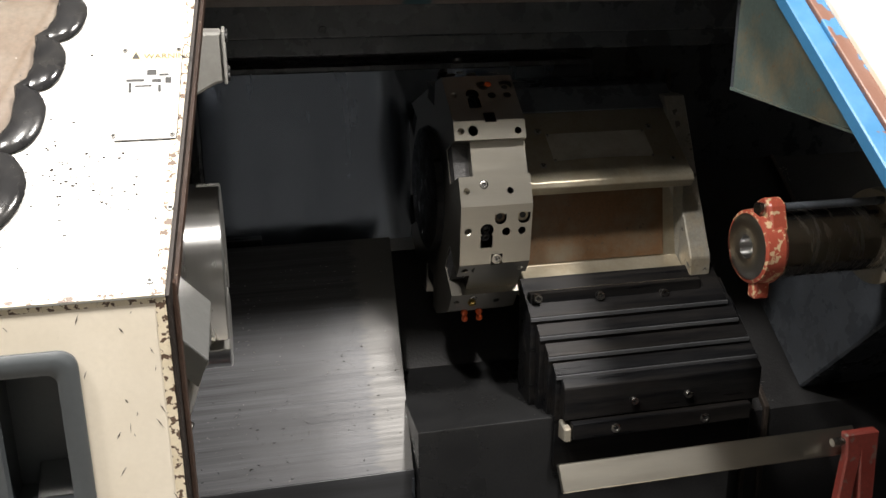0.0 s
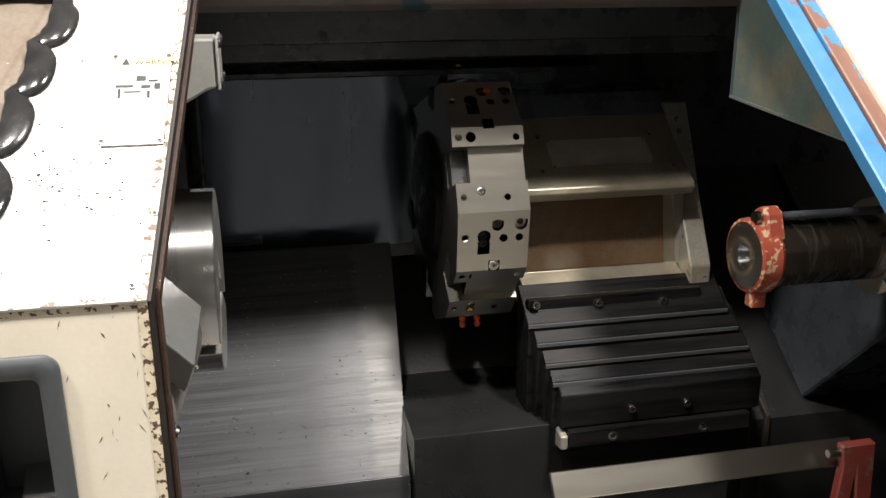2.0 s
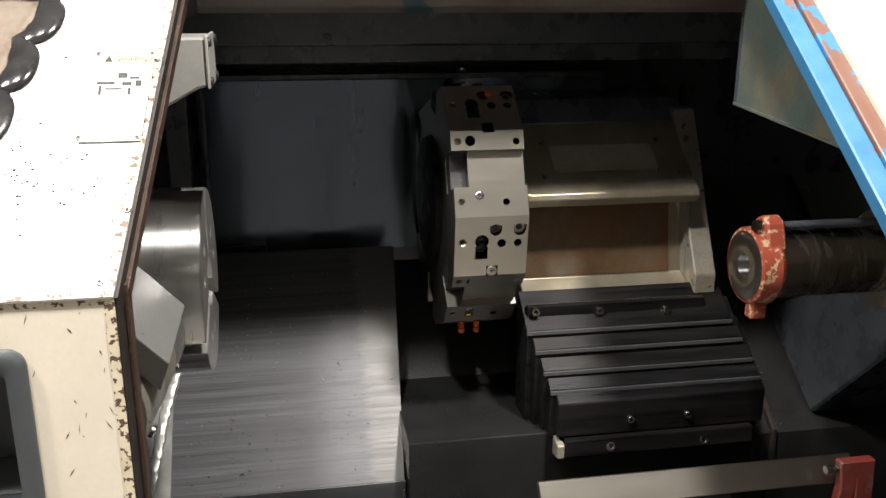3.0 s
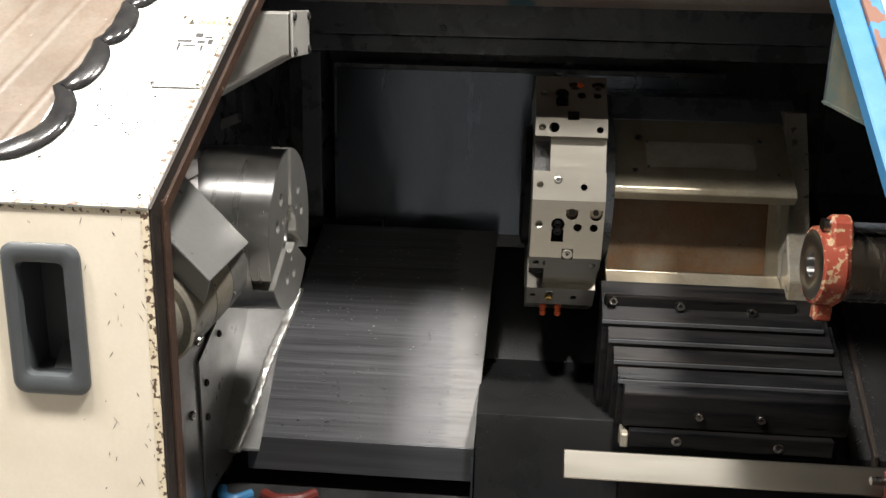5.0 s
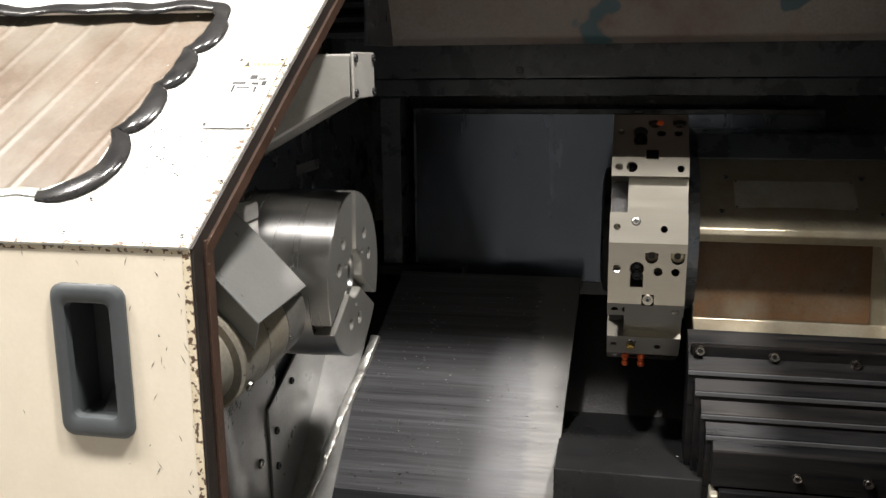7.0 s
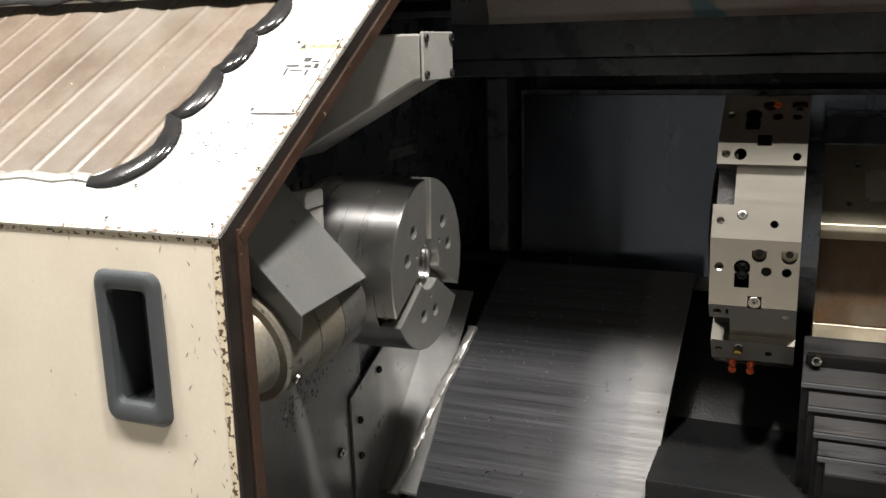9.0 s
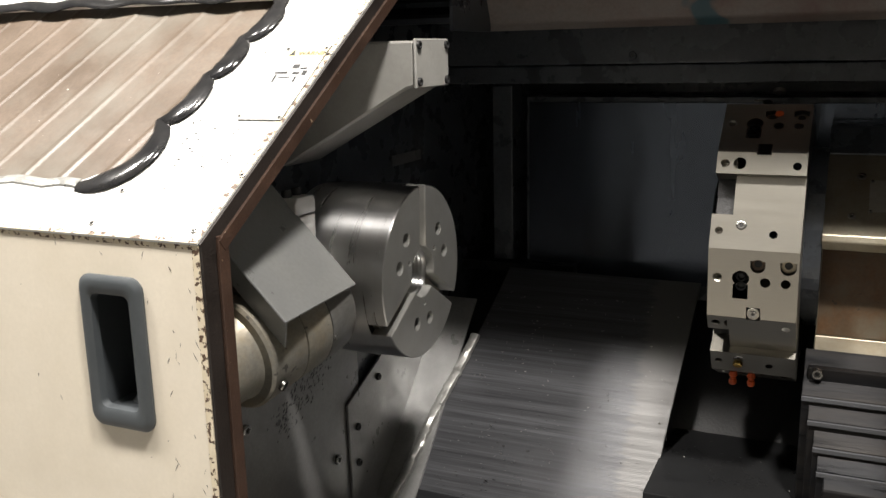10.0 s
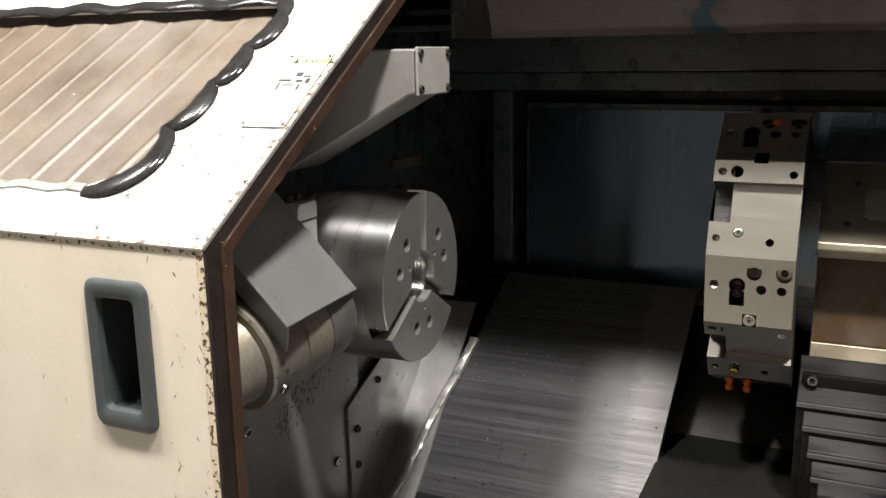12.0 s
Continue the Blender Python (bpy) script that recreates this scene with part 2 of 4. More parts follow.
def prism(points, axis, a0, a1, bevel=0.0, shear=None):
    """A polygon pulled along an axis. For x the points are (y, z), for y (x, z), for z (x, y)."""
    bm = bmesh.new()

    def at(p, a):
        return {"x": (a, p[0], p[1]), "y": (p[0], a, p[1]), "z": (p[0], p[1], a)}[axis]

    lo, hi = [bm.verts.new(at(p, a0)) for p in points], [bm.verts.new(at(p, a1)) for p in points]
    bm.faces.new(lo), bm.faces.new(hi[::-1])
    for i in range(len(points)):
        j = (i + 1) % len(points)
        bm.faces.new((lo[i], hi[i], hi[j], lo[j]))
    bmesh.ops.recalc_face_normals(bm, faces=bm.faces)
    rounded(bm, bevel, 1)
    return bm


def lathe(profile, centre=(0, 0, 0), axis="x", seg=48, cap=True):
    """Turned shape: (along, radius) pairs round an axis through centre."""
    bm, rings = bmesh.new(), []
    for a, r in profile:
        ring = []
        for k in range(seg):
            t = 2 * math.pi * k / seg
            u, v = r * math.cos(t), r * math.sin(t)
            p = {"x": (a, u, v), "y": (u, a, v), "z": (u, v, a)}[axis]
            ring.append(bm.verts.new(Vector(centre) + Vector(p)))
        rings.append(ring)
    for r0, r1 in zip(rings, rings[1:]):
        for k in range(seg):
            bm.faces.new((r0[k], r0[(k + 1) % seg], r1[(k + 1) % seg], r1[k]))
    if cap:
        bm.faces.new(rings[0][::-1]), bm.faces.new(rings[-1])
    return bm


def facing(place, normal, up=(1, 0, 0)):
    """A pose at a place with its z along the normal and its x near up."""
    n = Vector(normal).normalized()
    if abs(n.dot(Vector(up))) > 0.99:
        up = (0, 1, 0)
    x = (Vector(up) - n * n.dot(Vector(up))).normalized()
    y = n.cross(x)
    m = Matrix((x, y, n)).transposed().to_4x4()
    m.translation = Vector(place)
    return m


SHARED = {}


def screw(parent, place, normal, r=0.008, high=0.006, name="cap_screw", mat=None):
    """A socket head cap screw: a turned head with a dark socket."""
    mat = mat or SCREW
    key = (r, high, mat.name)
    if key not in SHARED:
        a = lathe([(0, r), (high * 0.8, r), (high, r * 0.86), (high, r * 0.55), (high * 0.45, r * 0.5)], axis="z", seg=14)
        b = lathe([(high * 0.46, r * 0.48), (high * 0.5, r * 0.48)], axis="z", seg=6)
        SHARED[key] = part(name, a, mat, smooth=True), part("socket", b, HOLE)
        first = SHARED[key]
        first[1].parent = first[0]
        first[0].parent = parent
        return put(first[0], facing(place, normal))
    head, sock = SHARED[key]
    o = new(name, head.data)
    o.parent = parent
    s = new("socket", sock.data)
    s.parent = o
    return put(o, facing(place, normal))


def bored(parent, place, normal, r=0.004, rim=None, name="bore_hole"):
    """A bore: a thin chamfer ring with a dark middle set below its edge."""
    key = ("bore", r, rim.name if rim else "")
    if key not in SHARED:
        bm = lathe([(0.0, r * 1.25), (0.0006, r * 1.2), (0.0007, r), (0.0002, r * 0.96)], axis="z", seg=16)
        SHARED[key] = part(name, bm, rim or HOLE, parent, smooth=True)
        if rim:
            d = part("bore_bottom", lathe([(0.0003, r * 0.97), (0.0005, r * 0.9)], axis="z", seg=16), HOLE, SHARED[key])
        return put(SHARED[key], facing(place, normal))
    o = new(name, SHARED[key].data)
    o.parent = parent
    for c in SHARED[key].children:
        k = new("bore_bottom", c.data)
        k.parent = o
    return put(o, facing(place, normal))


def rod(bm, place, normal, r, deep, chamfer=0.0):
    """Adds a drill to a set of cutters: a round bar along the normal, deep metres into the surface, with an optional countersink."""
    prof = [(-deep, r), (-chamfer, r), (0.0, r + chamfer), (0.004, r + chamfer + 0.004)] if chamfer else [(-deep, r), (0.004, r)]
    d = lathe(prof, axis="z", seg=16)
    d.transform(facing(place, normal))
    return joined(bm, d)


def cut(ob, cutters):
    """Takes the cutters' shape out of a mesh, for good."""
    me = bpy.data.meshes.new("cutters")
    bmesh.ops.recalc_face_normals(cutters, faces=cutters.faces)
    cutters.to_mesh(me)
    cutters.free()
    tool = bpy.data.objects.new("cutters", me)
    scene.collection.objects.link(tool)
    mod = ob.modifiers.new("cut", "BOOLEAN")
    mod.operation, mod.solver, mod.object, mod.use_self = "DIFFERENCE", "EXACT", tool, True
    bpy.context.view_layer.update()
    done = bpy.data.meshes.new_from_object(ob.evaluated_get(bpy.context.evaluated_depsgraph_get()))
    ob.modifiers.clear()
    ob.data = done
    bpy.data.objects.remove(tool)
    bpy.data.meshes.remove(me)
    return ob


# ---- the machine's enclosure ----
SL = 0.785                      # rise of the slanted front
Z0 = 1.155                      # height of its lower edge


def zs(y):
    return Z0 + SL * y


# Unseen room added round the machine, pale so that it bounces lamp light.
tagged(part("floor", box(-5, 5, -5, 4, -0.1, 0, 0), CONCRETE), "unseen grey concrete shop floor, added to bounce light", "floor", kind="structure")
for nm, bb in (("wall_south", (-5, 5, -5.1, -5, 0, 3.6)), ("wall_west", (-5.1, -5, -5, 4, 0, 3.6)), ("wall_east", (5, 5.1, -5, 4, 0, 3.6)), ("wall_north", (-5, 5, 4, 4.1, 0, 3.6))):
    tagged(part(nm, box(*bb, 0), WALLP), "unseen shop wall, added pale to bounce light", "wall", kind="structure")
tagged(part("ceiling", box(-5, 5, -5, 4, 3.6, 3.7, 0), WALLP), "unseen shop ceiling, added pale to bounce light", "ceiling", kind="structure")

# rear wall and its sheets
tagged(part("wall_rear", box(-0.6, 1.7, 1.045, 1.07, 0.3, 1.6, 0), BLACK), "black oily painted rear wall of the machining space", "wall", kind="structure")
t = thing("rear_guard_sheet", "dark polished sheet on the rear wall behind the turret", "guard panel")
part("sheet", box(0.068, 0.75, 0.868, 0.874, 0.925, 1.222, 0.001), PANEL, t)
part("backing", box(0.062, 0.756, 0.874, 1.04, 0.90, 1.23, 0.001), BLACK, t)
part("side_frame", box(0.004, 0.040, 0.862, 1.04, 0.935, 1.25, 0.002), BLACK, t)
part("foot_ledge", box(-0.05, 0.155, 0.84, 1.04, 0.93, 0.948, 0.002), BLUED, t)
t = thing("rear_header", "black stepped header over the rear sheet", "panel")
part("upper_step", box(-0.05, 1.2, 0.76, 1.04, 1.285, 1.46, 0.002), BLACK, t)
part("lower_step", box(-0.05, 1.2, 0.80, 1.04, 1.255, 1.283, 0.002), BLACK, t)
screw(t, (0.266, 0.76, 1.297), (0, -1, 0), 0.006, 0.004, "button_screw", BLACK)
t = thing("header_beam", "worn brown and blue painted beam over the opening", "beam")
part("beam", prism([(0.64, 1.345), (0.66, 1.335), (0.74, 1.37), (0.74, 1.462), (0.60, 1.462), (0.60, 1.44)], "x", 0.06, 0.905, 0.002), BEAM, t)
# Unseen roof that cuts off the lamps; black so the turret reflects darkness.
tagged(part("roof", box(-0.6, 1.7, 0.398, 1.07, 1.464, 1.49, 0.002), BLACK), "unseen hood roof, black to keep the turret's top dark", "roof", kind="structure")

# headstock side
tagged(part("wall_headstock", prism([(0.06, 0.3), (0.06, zs(0.06) - 0.045), (0.40, zs(0.40) - 0.045), (1.04, 1.46), (1.04, 0.3)], "x", -0.09, -0.062), BLACK), "black oily headstock wall", "wall", kind="structure")
tagged(part("maker_plate", box(-0.0619, -0.0595, 0.605, 0.705, 1.141, 1.157, 0.0006), GREYSHEET), "small dull grey plate on the headstock wall", "plate")
tagged(part("wall_tailstock", box(1.55, 1.58, 0.0, 0.9, 0.3, 1.46, 0), BLACK), "black inner wall at the tailstock end", "wall", kind="structure")
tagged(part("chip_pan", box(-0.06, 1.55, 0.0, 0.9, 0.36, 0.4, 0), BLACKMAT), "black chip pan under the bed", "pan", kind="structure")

# ---- sliding door ----
door = thing("sliding_door", "cream sliding door with white slanted top and chipped rusty edge", "door", (0, 0, 0))


def edge(y):
    return 0.070 + 0.12 * y


# front panel with the handle opening
def front_panel():
    hx0, hx1, hz0, hz1 = -0.062, -0.003, 0.987, 1.112
    xs, zz = [-0.75, hx0, hx1, 0.070], [0.25, hz0, hz1, Z0]
    bm = bmesh.new()
    for i in range(3):
        for j in range(3):
            if (i, j) != (1, 1):
                box(xs[i], xs[i + 1], 0.0, 0.003, zz[j], zz[j + 1], 0, bm)
    bmesh.ops.remove_doubles(bm, verts=bm.verts, dist=1e-5)
    return bm


part("front_panel", front_panel(), CREAM, door, "cream painted front panel with fine scratches")


def slant_plate(poly, lift, thick, bevel=0.0):
    """A plate on the slanted top: poly of (x, y), lying lift above it."""
    nrm = Vector((0, -SL, 1)).normalized()
    bm = bmesh.new()
    lo = [bm.verts.new(Vector((x, y, zs(y))) + nrm * lift) for x, y in poly]
    hi = [bm.verts.new(Vector((x, y, zs(y))) + nrm * (lift + thick)) for x, y in poly]
    bm.faces.new(lo[::-1]), bm.faces.new(hi)
    for i in range(len(poly)):
        j = (i + 1) % len(poly)
        bm.faces.new((lo[i], lo[j], hi[j], hi[i]))
    bmesh.ops.recalc_face_normals(bm, faces=bm.faces)
    rounded(bm, bevel, 2)
    return bm


NS = Vector((0, -SL, 1)).normalized()


def on_slant(x, y, lift=0.0):
    return Vector((x, y, zs(y))) + NS * lift


YT = 0.40
wl = -0.75   # far end of the window opening
WIN = [(-0.105, 0.050), (-0.062, 0.070), (-0.056, 0.117), (-0.036, 0.170), (-0.024, 0.217), (-0.006, 0.255), (-0.025, 0.272)]
part("top_panel", slant_plate([(-0.105, 0.0), (edge(0), 0.0), (edge(YT), YT), (-0.75, YT), (-0.75, 0.276)] + WIN[::-1], 0, 0.003), WHITE, door, "white enamelled slanted panel")
part("lower_panel", slant_plate([(-0.75, 0.0), (-0.105, 0.0), (-0.105, 0.050), (-0.75, 0.050)], 0, 0.003), WHITE, door)
part("worn_slanted_edge", slant_plate([(edge(0) - 0.008, 0.0), (edge(0), 0.0), (edge(YT), YT), (edge(YT) - 0.008, YT)], 0.003, 0.0004), CREAMWORN, door, "edge with cream undercoat and rust chips")
part("worn_lower_edge", slant_plate([(-0.75, 0.0), (edge(0), 0.0), (edge(0), 0.0035), (-0.75, 0.0035)], 0.0031, 0.0004), CREAMWORN, door)
part("worn_front_edge", box(0.063, 0.0703, -0.0006, 0.0, 0.25, Z0, 0), CREAMWORN, door, "front edge chipped to dark primer")
part("worn_front_top", box(-0.75, 0.063, -0.0005, 0.0, Z0 - 0.004, Z0, 0), CREAMWORN, door)
# edge flange
part("edge_flange", prism([(0.0, 0.25), (0.0, Z0 + 0.001), (0.027, zs(0.027) - 0.003), (0.027, 0.25)], "x", 0.0702, 0.073, 0.0008), RUSTSHADE, door, "dark rusted door edge")
bm = bmesh.new()
for y0, y1 in ((0.0, YT),):
    d = 0.020
    vs = []
    for y in (y0, y1):
        for dx in (0.0002, 0.003):
            for k in (0.0015, -d):
                vs.append(bm.verts.new(on_slant(edge(y) + dx, y, k)))
    a = vs
    for f in ((0, 1, 3, 2), (4, 6, 7, 5), (0, 2, 6, 4), (1, 5, 7, 3), (2, 3, 7, 6), (0, 4, 5, 1)):
        bm.faces.new([a[i] for i in f])
part("slanted_flange", bm, RUSTSHADE, door, "dark rusted slanted door edge")
bm = bmesh.new()
for y0, y1 in ((0.012, YT),):
    vs = []
    for y in (y0, y1):
        for dx in (0.003, 0.006):
            for k in (-0.011, -0.023):
                vs.append(bm.verts.new(on_slant(edge(y) + dx, y, k)))
    for f in ((0, 1, 3, 2), (4, 6, 7, 5), (0, 2, 6, 4), (1, 5, 7, 3), (2, 3, 7, 6), (0, 4, 5, 1)):
        bm.faces.new([vs[i] for i in f])
part("inner_lip", bm, RUST, door, "rust-brown inner lip of the door edge")
part("front_lip", box(0.073, 0.077, 0.018, 0.032, 0.25, 1.16, 0.001), RUST, door)


# window: ribbed pane and scalloped seal
def window_pane():
    bm = bmesh.new()
    nx, ny = 420, 6
    grid = []
    for i in range(nx + 1):
        row = []
        for j in range(ny + 1):
            y = 0.040 + 0.245 * j / ny
            s = wl - 0.11 + (0.004 - wl + 0.09) * i / nx
            x = min(s + 0.37 * y, 0.002)
            k = ((s + 0.120) / 0.0515 + 0.5) % 1.0
            rib = 0.0009 * max(0.0, math.cos(min(1.0, abs(k - 0.5) / 0.10) * math.pi / 2))
            row.append(bm.verts.new(on_slant(x, y, -0.008 + rib)))
        grid.append(row)
    for i in range(nx):
        for j in range(ny):
            bm.faces.new((grid[i][j], grid[i + 1][j], grid[i + 1][j + 1], grid[i][j + 1]))
    return bm


part("window_pane", window_pane(), RIBBED, door, "fogged brownish ribbed plastic window", smooth=True)


def tube(points, r, seg=10, flat=1.0):
    bm, rings = bmesh.new(), []
    for i, p in enumerate(points):
        p = Vector(p)
        d = (Vector(points[min(i + 1, len(points) - 1)]) - Vector(points[max(i - 1, 0)])).normalized()
        a = d.cross(NS).normalized()
        b = a.cross(d).normalized()
        rr = r[i] if isinstance(r, (list, tuple)) else r
        rings.append([bm.verts.new(p + a * rr * math.cos(2 * math.pi * k / seg) + b * rr * flat * math.sin(2 * math.pi * k / seg)) for k in range(seg)])
    for r0, r1 in zip(rings, rings[1:]):
        for k in range(seg):
            bm.faces.new((r0[k], r0[(k + 1) % seg], r1[(k + 1) % seg], r1[k]))
    bm.faces.new(rings[0][::-1]), bm.faces.new(rings[-1])
    return bm


# the seal bulges outwards between the places where it is pinched
pinch = [(-0.104, 0.044), (-0.060, 0.117), (-0.041, 0.170), (-0.029, 0.217), (-0.012, 0.262)]
pts = []
for (xa, ya), (xb, yb) in zip(pinch, pinch[1:]):
    for k in range(12):
        u = k / 12
        bulge = math.sin(math.pi * u) ** 0.75
        ln = math.hypot(xb - xa, yb - ya) / 0.06
        pts.append(on_slant(xa + (xb - xa) * u + (0.0165 + 0.012 * u * (ln > 1)) * ln * bulge, ya + (yb - ya) * u - 0.011 * ln * bulge, 0.003 + 0.003 * bulge))
for k in range(13):
    u = k / 12
    pts.append(on_slant(-0.020 + 0.012 * math.cos(math.pi * 0.5 * u) - 0.004 * u, 0.262 + 0.014 * math.sin(math.pi * 0.5 * u), 0.005))
for k in range(40):
    pts.append(on_slant(-0.03 - 0.018 * k, 0.277 + 0.0025 * math.sin(k * 1.3), 0.005 + 0.0015 * math.sin(k * 0.9)))
part("window_seal", tube(pts, [(0.0130 - 0.0060 * max(0.0, 1 - min(k % 12, 12 - k % 12) / 2.5) if k < 48 else 0.0095 + 0.001 * math.sin(k * 0.5)) for k in range(len(pts))], 12, 0.30), RUBBER, door, "glossy black rubber seal bulging in scallops", smooth=True)
part("seal_strip", tube([on_slant(-0.105 - 0.0215 * k, 0.047 + 0.0018 * math.sin(k * 2.1), 0.003) for k in range(31)], 0.0065, 8, 0.35), SILVER, door, "torn silver sealing tape")

# warning plate
plate = part("warning_plate", slant_plate([(0.032, 0.118), (0.081, 0.118), (0.0885, 0.203), (0.0405, 0.203)], 0.003, 0.0012, 0.0003), SIGNPLATE, door, "worn metal warning plate")
part("heading_band", slant_plate([(0.0425, 0.190), (0.0865, 0.190), (0.0875, 0.200), (0.0435, 0.200)], 0.0043, 0.0003), YELLOW, plate, "faded yellow heading band")
for a, b, c, d in ((0.041, 0.170, 0.056, 0.1725), (0.043, 0.160, 0.0455, 0.169), (0.048, 0.165, 0.062, 0.1665), (0.058, 0.176, 0.066, 0.181), (0.068, 0.175, 0.076, 0.177), (0.062, 0.169, 0.070, 0.172), (0.073, 0.168, 0.078, 0.1735), (0.067, 0.160, 0.0695, 0.1665)):
    part("faded_print", slant_plate([(a, b), (c, b), (c, d), (a, d)], 0.0043, 0.0002), INK, plate)


def lettering(text, m, size, mat, parent):
    cu = bpy.data.curves.new("lettering", "FONT")
    cu.body, cu.size, cu.extrude = text, size, 0.00015
    tmp = bpy.data.objects.new("lettering_tmp", cu)
    scene.collection.objects.link(tmp)
    me = bpy.data.meshes.new_from_object(tmp.evaluated_get(bpy.context.evaluated_depsgraph_get()))
    bpy.data.objects.remove(tmp)
    me.materials.clear()
    me.materials.append(mat)
    ob = new("lettering", me)
    ob.parent = parent
    return put(ob, m)


# Thin dark strips paint the plate's shadow along its lower and right edges.
part("plate_edge", slant_plate([(0.032, 0.1176), (0.081, 0.1176), (0.081, 0.1182), (0.032, 0.1182)], 0.0043, 0.0003), RUSTSHADE, plate)
part("plate_edge", slant_plate([(0.0808, 0.118), (0.0813, 0.118), (0.0888, 0.203), (0.0883, 0.203)], 0.0043, 0.0003), RUSTSHADE, plate)
lettering("WARNING", facing(on_slant(0.0555, 0.1915, 0.0048), NS), 0.0085, INK, plate)
part("warning_triangle", slant_plate([(0.0455, 0.1915), (0.0525, 0.1915), (0.0490, 0.1985)], 0.0047, 0.0002), INK, plate)
for x, y in ((0.040, 0.200), (0.085, 0.200), (0.032, 0.122), (0.078, 0.121)):
    screw(plate, on_slant(x, y, 0.004), NS, 0.0022, 0.0012, "rivet")
for x, y in ((0.060, 0.010), (0.075, 0.062), (-0.055, 0.010), (-0.046, 0.042), (-0.20, 0.010), (0.118, 0.40)):
    screw(door, on_slant(x, y, 0.003), NS, 0.0028, 0.0014, "panel_screw")


# recessed pull handle
def handle():
    t = part("pull_handle", rounded_frame(-0.069, 0.005, 0.975, 1.121, -0.055, -0.010, 0.994, 1.104, -0.006, 0.001), GREYP, door, "dark grey recessed plastic pull handle", smooth=True)
    cup = bmesh.new()
    x0, x1, z0, z1, d = -0.058, -0.007, 0.991, 1.107, 0.045
    box(x0 - 0.002, x0, 0.0, d, z0, z1, 0, cup), box(x1, x1 + 0.002, 0.0, d, z0, z1, 0, cup)
    box(x0, x1, 0.0, d, z0 - 0.002, z0, 0, cup), box(x0, x1, 0.0, d, z1, z1 + 0.002, 0, cup), box(x0, x1, d, d + 0.002, z0, z1, 0, cup)
    part("cup", cup, GREYP, t)
    part("cup_step", prism([(0.02, z0), (0.045, z0), (0.045, z0 + 0.02), (0.03, z0 + 0.008)], "x", -0.042, -0.009, 0.001), GREYP, t)


def round_rect(x0, x1, z0, z1, r, n=6):
    out = []
    for cx, cz, a0 in ((x1 - r, z1 - r, 0), (x0 + r, z1 - r, 90), (x0 + r, z0 + r, 180), (x1 - r, z0 + r, 270)):
        for k in range(n + 1):
            a = radians(a0 + 90 * k / n)
            out.append((cx + r * math.cos(a), cz + r * math.sin(a)))
    return out


def rounded_frame(x0, x1, z0, z1, u0, u1, w0, w1, yf, yb):
    """A picture-frame shape with rounded corners and a softly raised rim."""
    bm = bmesh.new()
    loops = []
    for g, y in ((0.0, yb), (0.0, yf * 0.4), (0.003, yf * 0.9), (0.006, yf)):
        loops.append([bm.verts.new((x, y, z)) for x, z in round_rect(x0 + g, x1 - g, z0 + g, z1 - g, 0.013 - g * 0.5)])
    for g, y in ((-0.003, yf), (0.0, yf * 0.7), (0.001, 0.003)):
        loops.append([bm.verts.new((x, y, z)) for x, z in round_rect(u0 + g, u1 - g, w0 + g, w1 - g, 0.007)])
    for a, b in zip(loops, loops[1:]):
        n = len(a)
        for k in range(n):
            bm.faces.new((a[k], a[(k + 1) % n], b[(k + 1) % n], b[k]))
    return bm


handle()

# ---- chuck ----
CY, CZ = 0.361, 1.05
chuck = thing("lathe_chuck", "polished steel three-jaw lathe chuck with empty jaw slots", "chuck")
part("body", lathe([(-0.035, 0.092), (-0.031, 0.1020), (0.0, 0.1046), (0.035, 0.1058), (0.060, 0.1058), (0.0799, 0.1050)], (0, CY, CZ), "x", 96, False), CHUCK, chuck, smooth=True)
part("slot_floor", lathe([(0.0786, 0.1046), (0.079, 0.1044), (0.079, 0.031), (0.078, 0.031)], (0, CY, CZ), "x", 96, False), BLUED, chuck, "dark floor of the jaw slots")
part("back_plate", lathe([(-0.062, 0.085), (-0.045, 0.085), (-0.045, 0.09), (-0.035, 0.092)], (0, CY, CZ), "x", 64), CHUCK, chuck, smooth=True)
part("bore_bush", lathe([(0.094, 0.0312)] + [p for k in range(6) for p in ((0.092 - 0.005 * k, 0.0285), (0.0895 - 0.005 * k, 0.0275), (0.0885 - 0.005 * k, 0.0285))] + [(0.055, 0.026), (0.03, 0.0255)],
     (0, CY, CZ), "x", 48, False), CHUCK, chuck, "worn steel bore bush with turned grooves", smooth=True)
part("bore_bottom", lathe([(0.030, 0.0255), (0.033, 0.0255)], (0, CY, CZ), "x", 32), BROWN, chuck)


def radial(ob, angle):
    return put(ob, Matrix.Translation((0, CY, CZ)) @ Matrix.Rotation(radians(angle), 4, "X"))


def face_segment():
    """A third of the chuck's nose: a ring sector left standing between two jaw slots, with counterbored holes."""
    half, ro, ri = 0.0078, 0.105, 0.031
    ao, ai = math.asin(half / ro), math.asin(half / ri)
    a1, b1 = radians(60) - ao, radians(60) - ai
    ring = [(ro * math.cos(a1 * (2 * k / 28 - 1)), ro * math.sin(a1 * (2 * k / 28 - 1))) for k in range(29)]
    ring += [(ri * math.cos(b1 * (1 - 2 * k / 8)), ri * math.sin(b1 * (1 - 2 * k / 8))) for k in range(9)]
    return prism(ring, "x", 0.0788, 0.105, 0.0011)


